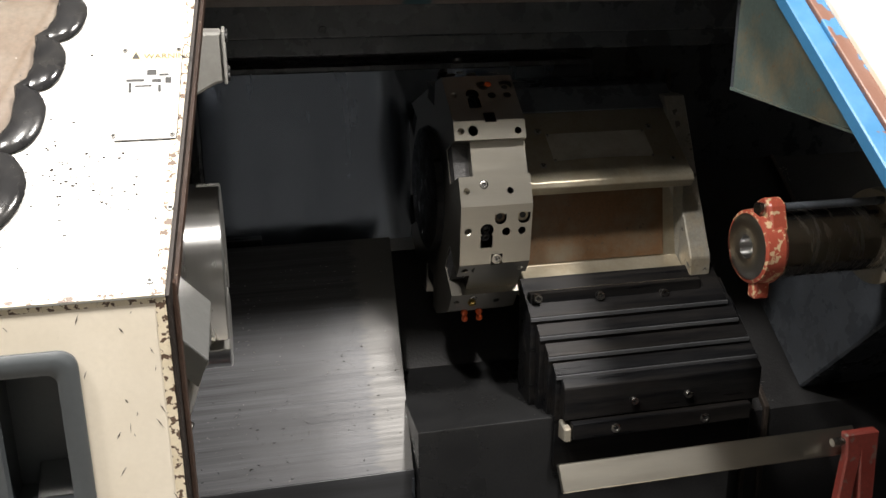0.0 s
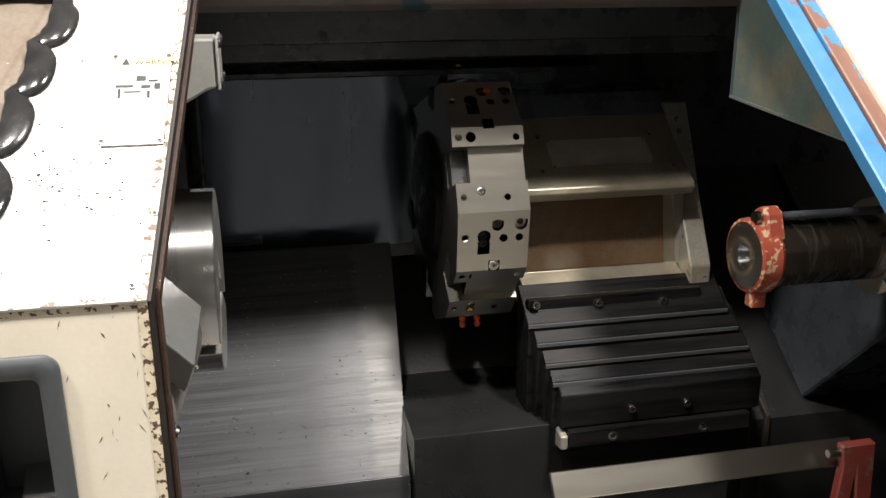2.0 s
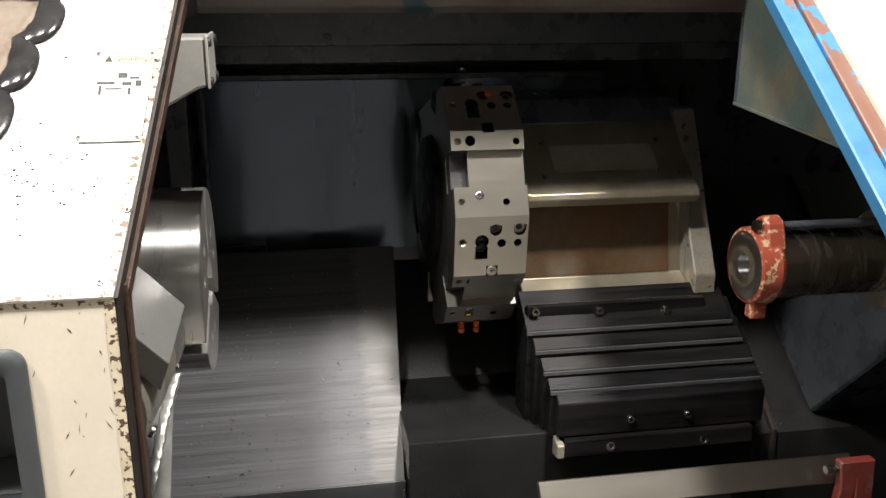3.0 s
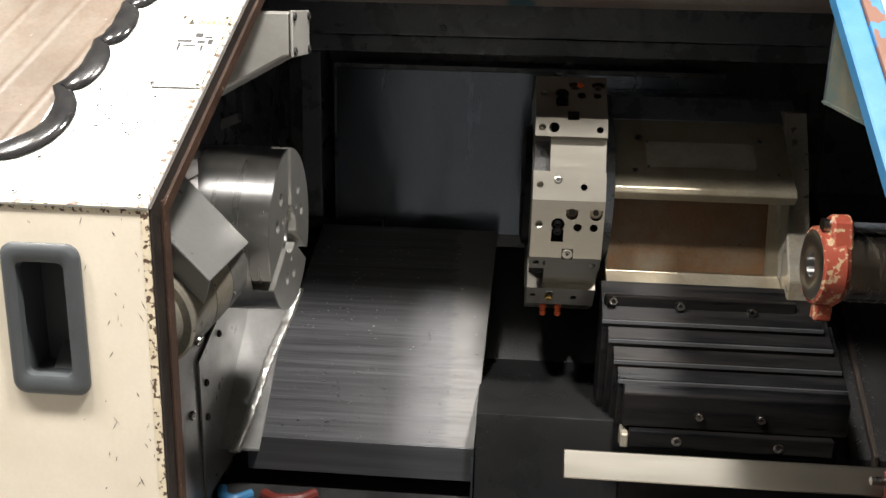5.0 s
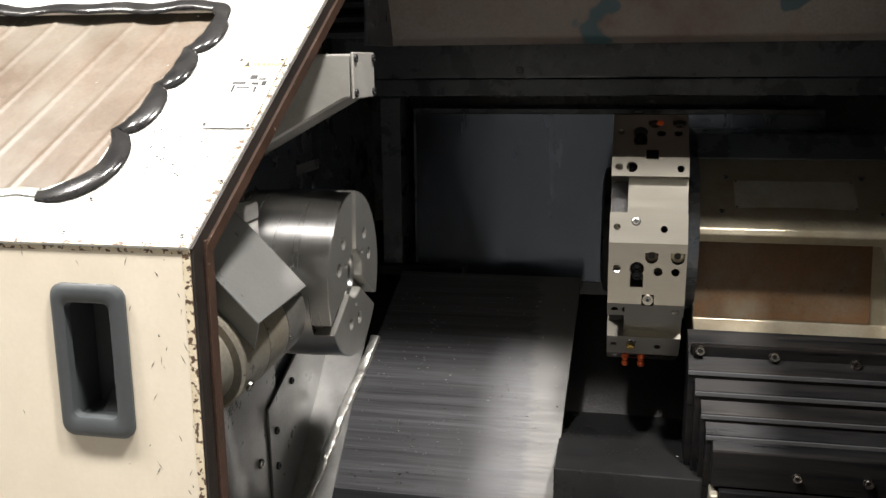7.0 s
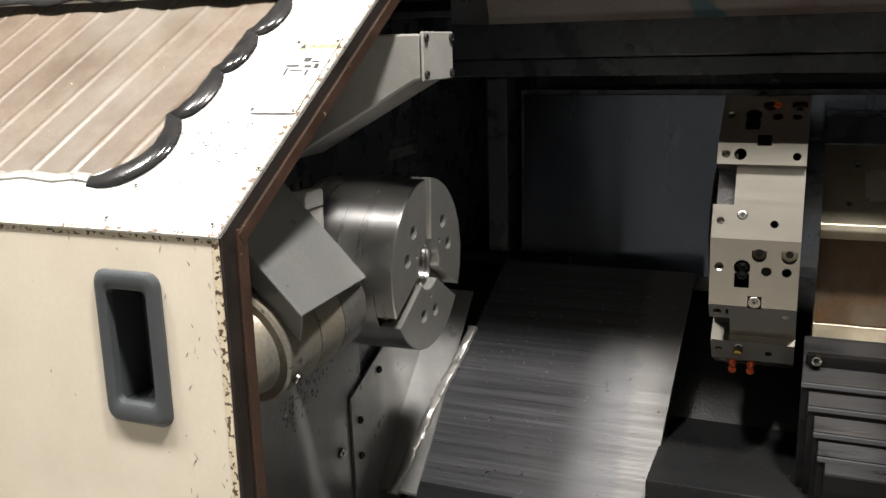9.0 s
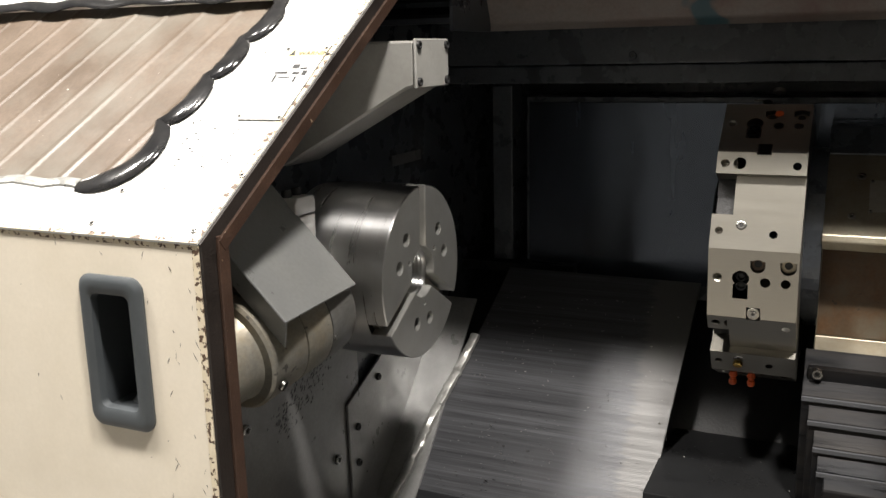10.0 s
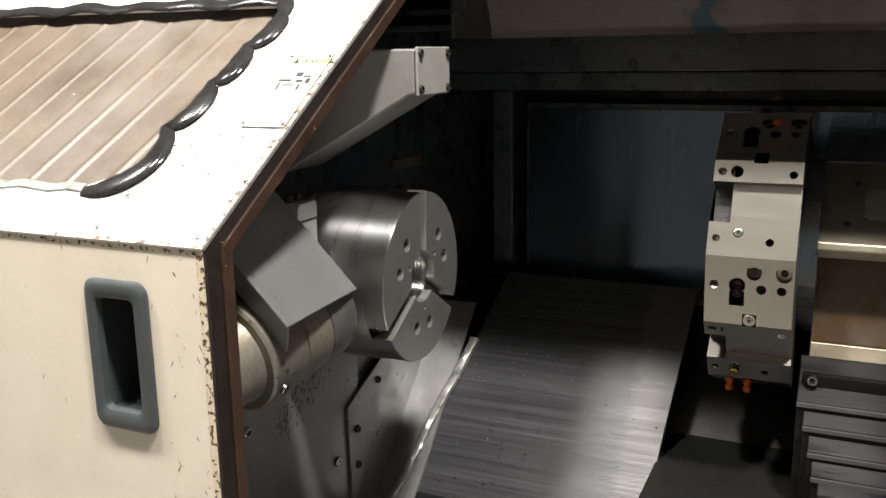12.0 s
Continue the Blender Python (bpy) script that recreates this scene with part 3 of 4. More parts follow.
for a in (28, 148, 268):
    seg = part("face_segment", face_segment(), CHUCKFACE, chuck, "ground chuck face between the jaw slots", smooth=True)
    drills = bmesh.new()
    for off, rr in ((-16, 0.064), (16, 0.064)):
        b = radians(off)
        rod(drills, (0.105, rr * math.cos(b), rr * math.sin(b)), (1, 0, 0), 0.0078, 0.012, 0.0009)
    rod(drills, (0.105, 0.040, 0.004), (1, 0, 0), 0.0030, 0.008, 0.0005)
    cut(seg, drills)
    seg.data.materials.append(CHUCK)
    for p in seg.data.polygons:
        if math.hypot(p.center.y, p.center.z) > 0.1035:
            p.material_index = 1
    radial(seg, a)
    for off in (-16, 16):
        b = radians(a + off)
        screw(chuck, (0.0932, CY + 0.064 * math.cos(b), CZ + 0.064 * math.sin(b)), (1, 0, 0), 0.0064, 0.005, "face_bolt", BLUED)
for a in (88, 208, 328):
    j = part("master_jaw", prism([(0.034, 0.0792), (0.097, 0.0792), (0.097, 0.0885), (0.034, 0.0885)], "z", -0.0055, 0.0055, 0.0006), STEEL, chuck, "serrated steel master jaw")
    j.data.transform(Matrix(((0, 1, 0, 0), (1, 0, 0, 0), (0, 0, 1, 0), (0, 0, 0, 1))))
    radial(j, a)
    for k in range(16):
        part("tooth", prism([(0.036 + 0.0036 * k, 0.0), (0.0388 + 0.0036 * k, 0.0), (0.0374 + 0.0036 * k, 0.0012)], "z", -0.0053, 0.0053), STEEL, j).matrix_basis = Matrix(((0, 1, 0, 0.0884), (1, 0, 0, 0), (0, 0, 1, 0), (0, 0, 0, 1)))

# ---- drum with its sheet cover, by the door ----
drum = thing("probe_arm_drum", "oil-stained cast drum with bolted flange band by the headstock", "drum")
DRUM = facing((0.002, 0.062, 1.011), (0.15, 1.0, 0.185)) @ Matrix.Scale(0.955, 4)
put(part("barrel", lathe([(-0.012, 0.052), (0.038, 0.052), (0.050, 0.058)], axis="z", seg=64), CAST, drum, "pale cast barrel", smooth=True), DRUM)
put(part("flange_band", lathe([(0.042, 0.050), (0.043, 0.0635), (0.046, 0.0665), (0.096, 0.067), (0.098, 0.065)], axis="z", seg=64), CAST, drum, "yellowed oil-stained flange band", smooth=True), DRUM)
put(part("middle_band", lathe([(0.0975, 0.060), (0.0985, 0.0668), (0.0995, 0.0672), (0.138, 0.0672), (0.139, 0.066), (0.139, 0.06)], axis="z", seg=64), CAST, drum, smooth=True), DRUM)
put(part("end_band", lathe([(0.1395, 0.060), (0.140, 0.0668), (0.141, 0.0672), (0.178, 0.067), (0.184, 0.0645), (0.188, 0.059), (0.189, 0.05), (0.189, 0.01)], axis="z", seg=64), HEADCAP, drum, "grey rounded end cap", smooth=True), DRUM)
screw(drum, (0.0665, 0.112, 0.990), (0.85, -0.05, -0.5), 0.0062, 0.004, "band_bolt")
screw(drum, (0.0835, 0.188, 1.018), (0.98, -0.15, -0.25), 0.0025, 0.002, "set_screw")
lug = part("lug", box(-0.006, 0.025, 0.214, 0.253, 1.07, 1.137, 0.0015), ARMGREY, drum, "grey machined lug")
part("lug_cap", prism([(0.2135, 1.1385), (0.2135, 1.152), (0.219, 1.158), (0.250, 1.158), (0.2535, 1.154), (0.2535, 1.1385)], "x", -0.006, 0.0255, 0.001), ARMGREY, lug, "chamfered clamp cap")
for y in (0.224, 0.243):
    screw(lug, (0.008, y, 1.158), (0, 0, 1), 0.0058, 0.008, "clamp_screw", BLACKMAT)
part("bracket", prism([(0.200, 1.09), (0.200, 1.195), (0.208, 1.205), (0.236, 1.205), (0.236, 1.09)], "x", -0.062, -0.016, 0.002), BLOCKST, drum, "dark grey bracket behind the lug")

cover = thing("drum_cover", "folded grey sheet metal cover over the drum", "cover")
C, Lf, Rt = Vector((0.092, 0.088, 1.064)), Vector((0.040, 0.084, 1.121)), Vector((0.092, 0.222, 1.068))
dl = (Lf - C) * 2.2
bm = bmesh.new()
nrm = dl.cross(Rt - C).normalized()
nrm = nrm if nrm.z > 0 else -nrm
quad = [C, Rt, Rt + dl, C + dl]
hi, lo = [bm.verts.new(p) for p in quad], [bm.verts.new(p - nrm * 0.003) for p in quad]
bm.faces.new(hi), bm.faces.new(lo[::-1])
for i in range(4):
    bm.faces.new((hi[i], lo[i], lo[(i + 1) % 4], hi[(i + 1) % 4]))
part("top_sheet", rounded(bm, 0.0012), GREYSHEET, cover)
bm = bmesh.new()
down = Vector((-0.012, 0.012, -0.03))
q = [C - nrm * 0.001, C + dl - nrm * 0.001, C + dl + down, C + down]
hi, lo = [bm.verts.new(p) for p in q], [bm.verts.new(p + Vector((0, 0.003, 0))) for p in q]
bm.faces.new(hi), bm.faces.new(lo[::-1])
for i in range(4):
    bm.faces.new((hi[i], lo[i], lo[(i + 1) % 4], hi[(i + 1) % 4]))
part("side_sheet", bm, GREYSHEET, cover)

# ---- box arm near the top of the headstock wall ----
arm = thing("lamp_arm", "grey painted box arm with a bolted square end plate", "arm")
part("arm_body", prism([(0.1203, 1.322), (0.1203, 1.272), (0.111, 1.270), (-0.06, 1.176), (-0.06, 1.23), (0.055, 1.322)], "y", 0.320, 0.404, 0.0025), ARMGREY, arm)
ep = part("end_plate", box(0.1205, 0.1240, 0.318, 0.406, 1.270, 1.324, 0.0012), ARMGREY, arm, "flat grey end plate")
for y in (0.325, 0.399):
    for z in (1.277, 1.317):
        screw(ep, (0.1240, y, z), (1, 0, 0), 0.0048, 0.003, "corner_screw", BLACKMAT)

# ---- headstock lower sheets and left way cover ----
sheet = thing("headstock_sheet", "scuffed grey sheet under the headstock with a loose scrape", "guard panel")
part("sheet", box(-0.0615, -0.056, 0.02, 0.47, 0.42, 0.97, 0.001), GREYMID, sheet)
for y, z in ((0.203, 0.883), (0.40, 0.757)):
    screw(sheet, (-0.056, y, z), (1, 0, 0), 0.007, 0.005, "cap_screw")


def tray_z(y):
    return 0.847 + 0.94 * (y - 0.708)


guard = thing("corner_guard_plate", "grey bolted guard plate with a cut corner", "guard panel")
part("plate", prism([(0.436, 0.60), (0.430, 0.827), (0.545, 0.872), (0.545, 0.92), (0.76, 0.92), (0.76, 0.60)], "x", -0.0555, -0.0515, 0.0006), GREYMID, guard)
part("foot_fold", prism([(0.50, tray_z(0.50) + 0.004), (0.76, tray_z(0.76) + 0.004), (0.76, tray_z(0.76)), (0.50, tray_z(0.50))], "x", -0.052, 0.012), GREYMID, guard)
for y, z in ((0.519, 0.838), (0.453, 0.785), (0.452, 0.73)):
    screw(guard, (-0.0515, y, z), (1, 0, 0), 0.0055, 0.004, "black_bolt", BLACKMAT)

way = thing("way_cover", "worn dark steel sliding way cover with brushed streaks and chips", "cover")


def tray_piece(poly, lift, thick, bevel=0.0):
    n = Vector((0, -0.94, 1)).normalized()
    bm = bmesh.new()
    lo = [bm.verts.new(Vector((x, y, tray_z(y))) + n * lift) for x, y in poly]
    hi = [bm.verts.new(Vector((x, y, tray_z(y))) + n * (lift + thick)) for x, y in poly]
    bm.faces.new(lo[::-1]), bm.faces.new(hi)
    for i in range(len(poly)):
        j = (i + 1) % len(poly)
        bm.faces.new((lo[i], lo[j], hi[j], hi[i]))
    bmesh.ops.recalc_face_normals(bm, faces=bm.faces)
    return rounded(bm, bevel)


part("sheet", tray_piece([(-0.012, 0.518), (0.348, 0.518), (0.370, 0.813), (0.052, 0.813)], 0, -0.004, 0.0008), TRAY, way)
part("front_lip", prism([(0.515, tray_z(0.518) + 0.001), (0.519, tray_z(0.518)), (0.523, 0.61), (0.519, 0.61)], "x", -0.012, 0.349, 0.0005), WAY, way)
part("side_sheet", box(0.345, 0.3485, 0.513, 0.75, 0.52, 0.655, 0.0005), BLACK, way)


def weld_strip():
    rng = random.Random(5)
    bm = bmesh.new()
    n, seg = 60, 8
    rings = []
    d = Vector((0.0, -0.94, 1)).normalized()
    for i in range(n + 1):
        u = i / n
        y = 0.497 + (0.712 - 0.497) * u
        x = -0.026 + 0.054 * u + 0.0015 * math.sin(9 * u) + rng.uniform(-0.0006, 0.0006)
        w, h = 0.0085 + rng.uniform(-0.0012, 0.0012), 0.0055 + rng.uniform(-0.0014, 0.0014) + 0.0012 * math.sin(31 * u)
        c = Vector((x, y, tray_z(y))) + d * 0.003
        rings.append([bm.verts.new(c + Vector((1, 0, 0)) * w * math.cos(2 * math.pi * k / seg) + d * h * math.sin(2 * math.pi * k / seg)) for k in range(seg)])
    for a, b in zip(rings, rings[1:]):
        for k in range(seg):
            bm.faces.new((a[k], a[(k + 1) % seg], b[(k + 1) % seg], b[k]))
    bm.faces.new(rings[0][::-1]), bm.faces.new(rings[-1])
    return bm


tagged(part("sealing_strip", weld_strip(), SILVER, smooth=True), "dented silver sealing strip along the guard plate", "seal")

# ---- right bed, rails ----
bed = thing("slant_bed", "black oily slanted bed with vertical front, darkened for the turret's shadow", "bed", kind="structure")
# Darker black than the painted walls: the turret's shadow is in the bed's colour.
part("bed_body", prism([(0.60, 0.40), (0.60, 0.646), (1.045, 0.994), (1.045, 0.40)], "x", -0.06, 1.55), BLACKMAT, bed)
for x in (0.948, 0.984, 1.234):
    rail = thing("bed_rail", "narrow black rail with metal chips along the bed", "rail", group="rails on the bed")
    hi = 1.19 if x < 1.1 else 0.99
    y0 = 0.60 if x < 1.1 else 0.655
    z0 = 0.648 + (y0 - 0.60) * 0.782
    pr = [(y0, z0), (1.045, 0.996), (1.045, hi), (1.037, hi), (1.037, 1.002), (y0 - 0.001, z0 + 0.012)]
    if x < 1.1:
        pr = [(0.60, 0.42), (0.60, 0.648), (1.045, 0.996), (1.045, hi), (1.037, hi), (1.037, 1.002), (0.592, 0.656), (0.592, 0.42)]
    part("rail", prism(pr, "x", x, x + 0.009, 0.0012), RAILM, rail)

# ---- carriage: front block, telescopic cover, turret housing, turret ----
block = thing("carriage_front_block", "dark steel block with flat top beside the telescopic cover", "block")
part("block", box(0.354, 0.572, 0.490, 0.71, 0.52, 0.743, 0.0016), BLOCKST, block)

tele = thing("telescopic_cover", "dark steel telescopic slide cover with stepped leaves", "cover")
leaves = [(0.536, 0.859, 0.562, 0.535, 0.887), (0.545, 0.870, 0.548, 0.518, 0.863), (0.553, 0.880, 0.530, 0.500, 0.837), (0.559, 0.886, 0.512, 0.483, 0.814)]
for i, (x0, x1, yb, yf, zf) in enumerate(leaves):
    yb2, rise = yb + 0.03, 0.75
    top = zf + (yb2 - yf) * rise
    part("leaf", prism([(yf, zf), (yb2, top), (yb2, zf - 0.16), (yf, zf - 0.16)], "x", x0, x1, 0.0008), BLUED, tele)
    part("wiper_strip", box(x0, x1, yf - 0.003, yf + 0.004, zf - 0.0065, zf - 0.0008, 0.0006), WAY, tele, "bright worn wiper edge")
fb = part("front_box", prism([(0.466, 0.747), (0.466, 0.799), (0.52, 0.836), (0.52, 0.747)], "x", 0.567, 0.887, 0.0015), BLUED, tele, "dark front box with two screws")
for x in (0.676, 0.764):
    screw(fb, (x, 0.466, 0.770), (0, -1, 0), 0.0062, 0.007)
fs = part("foot_strip", box(0.578, 0.868, 0.456, 0.50, 0.719, 0.745, 0.0015), BLUED, tele, "dark foot strip with countersunk screws")
for x, z in ((0.646, 0.732), (0.791, 0.730)):
    screw(fs, (x, 0.4562, z), (0, -1, 0), 0.0075, 0.0016, "countersunk_screw")
part("end_bracket", prism([(0.458, 0.716), (0.458, 0.738), (0.49, 0.743), (0.49, 0.71)], "x", 0.566, 0.577, 0.002), CAST, tele, "pale chipped end bracket")
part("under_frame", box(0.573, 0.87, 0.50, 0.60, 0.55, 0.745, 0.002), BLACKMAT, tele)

house = thing("turret_housing", "oil-stained iron turret housing with browned recess", "housing")
hx0, hx1 = 0.545, 0.812
part("housing_body", prism([(0.70, 1.165), (0.607, 1.096), (0.60, 1.091), (0.583, 1.080), (0.580, 1.072), (0.588, 1.060), (0.64, 1.060), (0.622, 0.938), (0.592, 0.922), (0.562, 0.911), (0.562, 0.89), (0.80, 0.89), (0.80, 1.165)], "x", hx0, hx1, 0.0012), HOUSE, house)
part("recess_face", prism([(0.6383, 1.056), (0.6205, 0.941), (0.623, 0.941), (0.641, 1.056)], "x", hx0 + 0.002, 0.788, 0), BROWN, house, "rust-brown oily recessed face")
part("upper_back", prism([(0.70, 1.166), (0.74, 1.20), (0.86, 1.20), (0.86, 0.9), (0.80, 0.9)], "x", hx0, 0.835, 0.002), BLACK, house, "dark upper back")
part("gusset", prism([(0.70, 1.185), (0.66, 1.11), (0.632, 1.05), (0.575, 0.945), (0.575, 0.905), (0.80, 0.90), (0.80, 1.185)], "x", 0.813, 0.848, 0.002), CAST, house, "pale stained end gusset")
part("gusset_fillet", prism([(0.788, 0.0), (0.8125, 0.0), (0.8125, -0.030), (0.806, -0.010)], "z", 0.938, 1.059, 0), CAST, house).location = (0, 0.645, 0)
part("bolt_bar", box(hx0 - 0.004, 0.822, 0.554, 0.566, 0.886, 0.917, 0.0012), BLUED, house, "dark bar with cap screws")
for x, z in ((0.552, 0.911), (0.652, 0.907), (0.758, 0.902)):
    screw(house, (x, 0.554, z), (0, -1, 0.05), 0.0068, 0.008)
PN = Vector((0, -0.069, 0.093)).normalized()


def plate_at(x, y, lift=0.0):
    return Vector((x, y, 1.096 + (y - 0.607) * 0.742)) + PN * lift


def bent_plate():
    bm = bmesh.new()
    rows = []
    for i in range(25):
        x = 0.596 + 0.164 * i / 24
        u = (x - 0.596) / 0.164
        row = []
        for j in range(7):
            v = j / 6
            y = 0.617 + 0.045 * v
            bow = 0.0015 + 0.003 * math.sin(math.pi * u) * (1 - v) ** 2
            row.append(bm.verts.new(plate_at(x, y, bow)))
        rows.append(row)
    for i in range(24):
        for j in range(6):
            bm.faces.new((rows[i][j], rows[i + 1][j], rows[i + 1][j + 1], rows[i][j + 1]))
    bmesh.ops.solidify(bm, geom=bm.faces[:], thickness=0.0009)
    return bm


part("bent_plate", bent_plate(), NAMEPLATE, house, "thin bowed blank name plate", smooth=True)
for x, y in ((0.598, 0.618), (0.758, 0.618), (0.599, 0.660), (0.757, 0.660)):
    screw(house, plate_at(x, y, 0.001), PN, 0.0022, 0.0018, "rivet")
for x, y, r in ((0.586, 0.668, 0.006), (0.772, 0.668, 0.006), (0.577, 0.6115, 0.005), (0.790, 0.612, 0.004)):
    screw(house, plate_at(x, y), PN, r, 0.001, "flush_screw")
for x in (0.697, 0.741):
    rg = part("oil_plug", lathe([(0, 0.0115), (0.004, 0.0115), (0.005, 0.0105), (0.005, 0.007), (0.002, 0.0062)], axis="z", seg=24), HOUSE, house, "countersunk plug", smooth=True)
    put(rg, facing((x, 0.596, 1.083), (0, -0.6, 0.8)))
    part("plug_socket", lathe([(0.0022, 0.006), (0.0026, 0.006)], axis="z", seg=6), HOLE, rg)

# turret: twelve faces, slots on every second one
TY, TZ, TX0, TX1 = 0.703, 1.053, 0.422, 0.525
dA, dB, sA, sB = 0.192, 0.196, 0.12, 0.088
turret = thing("tool_turret", "twelve-sided ground steel tool turret with empty slots and bores", "turret")
PHI = 22.7


def face_frame(i):
    """Middle, normal and downward tangent of face i, in (y, z); even faces carry slots."""
    a = radians(PHI + 30 * i)
    n = Vector((-math.cos(a), math.sin(a)))
    tng = Vector((-math.sin(a), -math.cos(a)))
    d = dA if i % 2 == 0 else dB
    return Vector((TY, TZ)) + n * d, n, tng


def outline(slot_depth):
    pts = []
    for i in range(12):
        mid, n, tng = face_frame(-i)
        half = (sA if i % 2 == 0 else sB) / 2
        pts.append(mid - tng * half)
        if i % 2 == 0:
            u0, u1 = -half + 0.027, -half + 0.078
            pts += [mid + tng * u0, mid + tng * u0 - n * slot_depth, mid + tng * u1 - n * slot_depth, mid + tng * u1]
    mid, n, tng = face_frame(1)
    top = mid - tng * sB / 2
    return [(p.x, min(p.y, top.y - 0.3 * (p.x - top.x)) if p.x > top.x else p.y) for p in pts]


front_disc = part("front_disc", prism(outline(0.055), "x", TX0, 0.4455), STEEL, turret)
rear_disc = part("rear_disc", prism(outline(0.011), "x", 0.4455, TX1), STEEL, turret)
# Black blocks in the slots put the shade of their depth into colour.
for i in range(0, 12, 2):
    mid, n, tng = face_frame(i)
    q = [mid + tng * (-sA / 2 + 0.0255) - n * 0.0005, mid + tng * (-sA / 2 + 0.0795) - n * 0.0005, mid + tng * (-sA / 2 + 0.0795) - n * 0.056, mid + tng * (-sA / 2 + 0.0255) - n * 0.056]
    part("tool_pocket", prism([(p.x, p.y) for p in (q[0] - n * 0.028, q[1] - n * 0.028, q[2], q[3])], "x", TX0 + 0.0015, 0.4452), BLACKMAT, turret, "black fill standing in for shade in the tool slot")
part("hub", lathe([(0.523, 0.12), (0.546, 0.12)], (0, TY, TZ), "x", 48), BLACK, turret)
part("face_cap", lathe([(0.408, 0.08), (0.412, 0.095), (0.4225, 0.10)], (0, TY, TZ), "x", 48), BLUED, turret, smooth=True)


def on_face(i, x, s):
    """A place on face i, s metres below its upper edge."""
    mid, n, tng = face_frame(i)
    p = mid + tng * (s - (sA if i % 2 == 0 else sB) / 2)
    return (x, p.x, p.y), (0, n.x, n.y)


drills = bmesh.new()


def pocket_cutter(i, x, s, shape):
    """A milled pocket in face i: a solid with x to the right and y up the face, sunk into it."""
    pl, nn = on_face(i, x, s)
    shape.transform(facing(pl, nn))
    joined(drills, shape)


def slab(x0, x1, y0, y1, deep):
    return box(x0, x1, y0, y1, -deep, 0.004, 0)


def well(r, y, deep):
    return lathe([(-deep, r), (0.004, r)], (0, y, 0), "z", 20)


for i in (2, 0, -2, -4):
    for x, s, r in ((0.432, 0.014, 0.0040), (0.449, 0.014, 0.0062), (0.497, 0.014, 0.0042), (0.514, 0.016, 0.0036)):
        rod(drills, *on_face(i, x, s), r, 0.014, 0.0013)
    for x, s in ((0.432, 0.098), (0.494, 0.100)):
        rod(drills, *on_face(i, x, s), 0.0036, 0.014, 0.0013)
    rod(drills, *on_face(i, 0.457, 0.090), 0.0062, 0.0024)
    pl, nn = on_face(i, 0.457, 0.090)
    screw(turret, Vector(pl) - Vector(nn) * 0.0024, nn, 0.0056, 0.0022, "set_screw")
for i in (3, 1, -1, -3):
    for x, s, r in ((0.433, 0.037, 0.0042), (0.488, 0.040, 0.0046), (0.511, 0.040, 0.0042)):
        rod(drills, *on_face(i, x, s), r, 0.014, 0.0013)
    # keyhole pocket with two clamp screws
    pocket_cutter(i, 0.460, 0.045, slab(-0.0088, 0.0088, -0.018, 0.001, 0.002))
    pocket_cutter(i, 0.460, 0.045, well(0.0098, 0.0085, 0.016))
    pocket_cutter(i, 0.460, 0.045, well(0.0080, -0.004, 0.0120))
    pl, nn = on_face(i, 0.460, 0.045)
    pocket = part("pocket_bottom", lathe([(-0.0155, 0.0094), (-0.0150, 0.0090)], (0, 0.0085, 0), "z", 18), BLUED, turret)
    put(pocket, facing(pl, nn))
    for dy in (0.008, -0.004):
        screw(pocket, (0, dy, -0.012), (0, 0, 1), 0.0068, 0.006, "clamp_screw", BLUED)
    # half-round pockets with a bore in the floor
    for x, s, w in ((0.479, 0.020, 0.0085), (0.513, 0.020, 0.009)):
        pocket_cutter(i, x, s, slab(-w, w, 0.0, w * 0.75, 0.007))
        pocket_cutter(i, x, s, well(w, 0.0, 0.0068))
        pl, nn = on_face(i, x, s)
        fl = put(part("pocket_floor", lathe([(-0.0072, w * 0.98), (-0.0064, w * 0.95)], axis="z", seg=18), BROWN if x < 0.5 else HOUSE, turret, "oil-browned pocket floor"), facing(pl, nn))
        bored(fl, (0, 0.001, -0.0062), (0, 0, 1), 0.0036)
    pl, nn = on_face(i, 0.476, sB - 0.006)
    pocket_cutter(i, 0.476, sB - 0.006, slab(-0.0082, 0.0082, -0.0085, 0.0085, 0.0055))
    if i != 1:
        put(part("grease_boss", lathe([(-0.005, 0.0078), (-0.0006, 0.0078), (0.0, 0.0072)], axis="z", seg=16), STEEL, turret), facing(pl, nn))
        screw(turret, Vector(pl), nn, 0.005, 0.001, "grease_nipple")
for disc in (front_disc, rear_disc):
    cut(disc, drills.copy())
drills.free()
pl, nn = on_face(1, 0.487, 0.018)
put(part("orange_ring", lathe([(0, 0.0052), (0.0012, 0.0048), (0.0012, 0.003), (0.0004, 0.0028)], axis="z", seg=16), ORANGE, turret, "orange plastic plug ring"), facing(pl, nn))
pl, nn = on_face(-2, 0.456, 0.100)
put(part("brass_nozzle", lathe([(0, 0.0065), (0.004, 0.006), (0.0045, 0.003)], axis="z", seg=6), BRASS, turret, "brass coolant nozzle"), facing(pl, nn))
for x in (0.449, 0.472):
    c = part("orange_plug", lathe([(0, 0.004), (0.004, 0.0055), (0.006, 0.0055), (0.007, 0.0038), (0.010, 0.0038), (0.011, 0.0052), (0.016, 0.0048), (0.018, 0.003)], axis="z", seg=16), ORANGE, turret, "orange plastic transport plug", smooth=True)
    mid, n, tng = face_frame(-3)
    put(c, facing((x, mid.x - tng.x * 0.036, mid.y - tng.y * 0.036), (0, n.x * 0.6, n.y - 0.2)))

for ob in (block, tele, house, turret):
    ob.location.x = -0.003

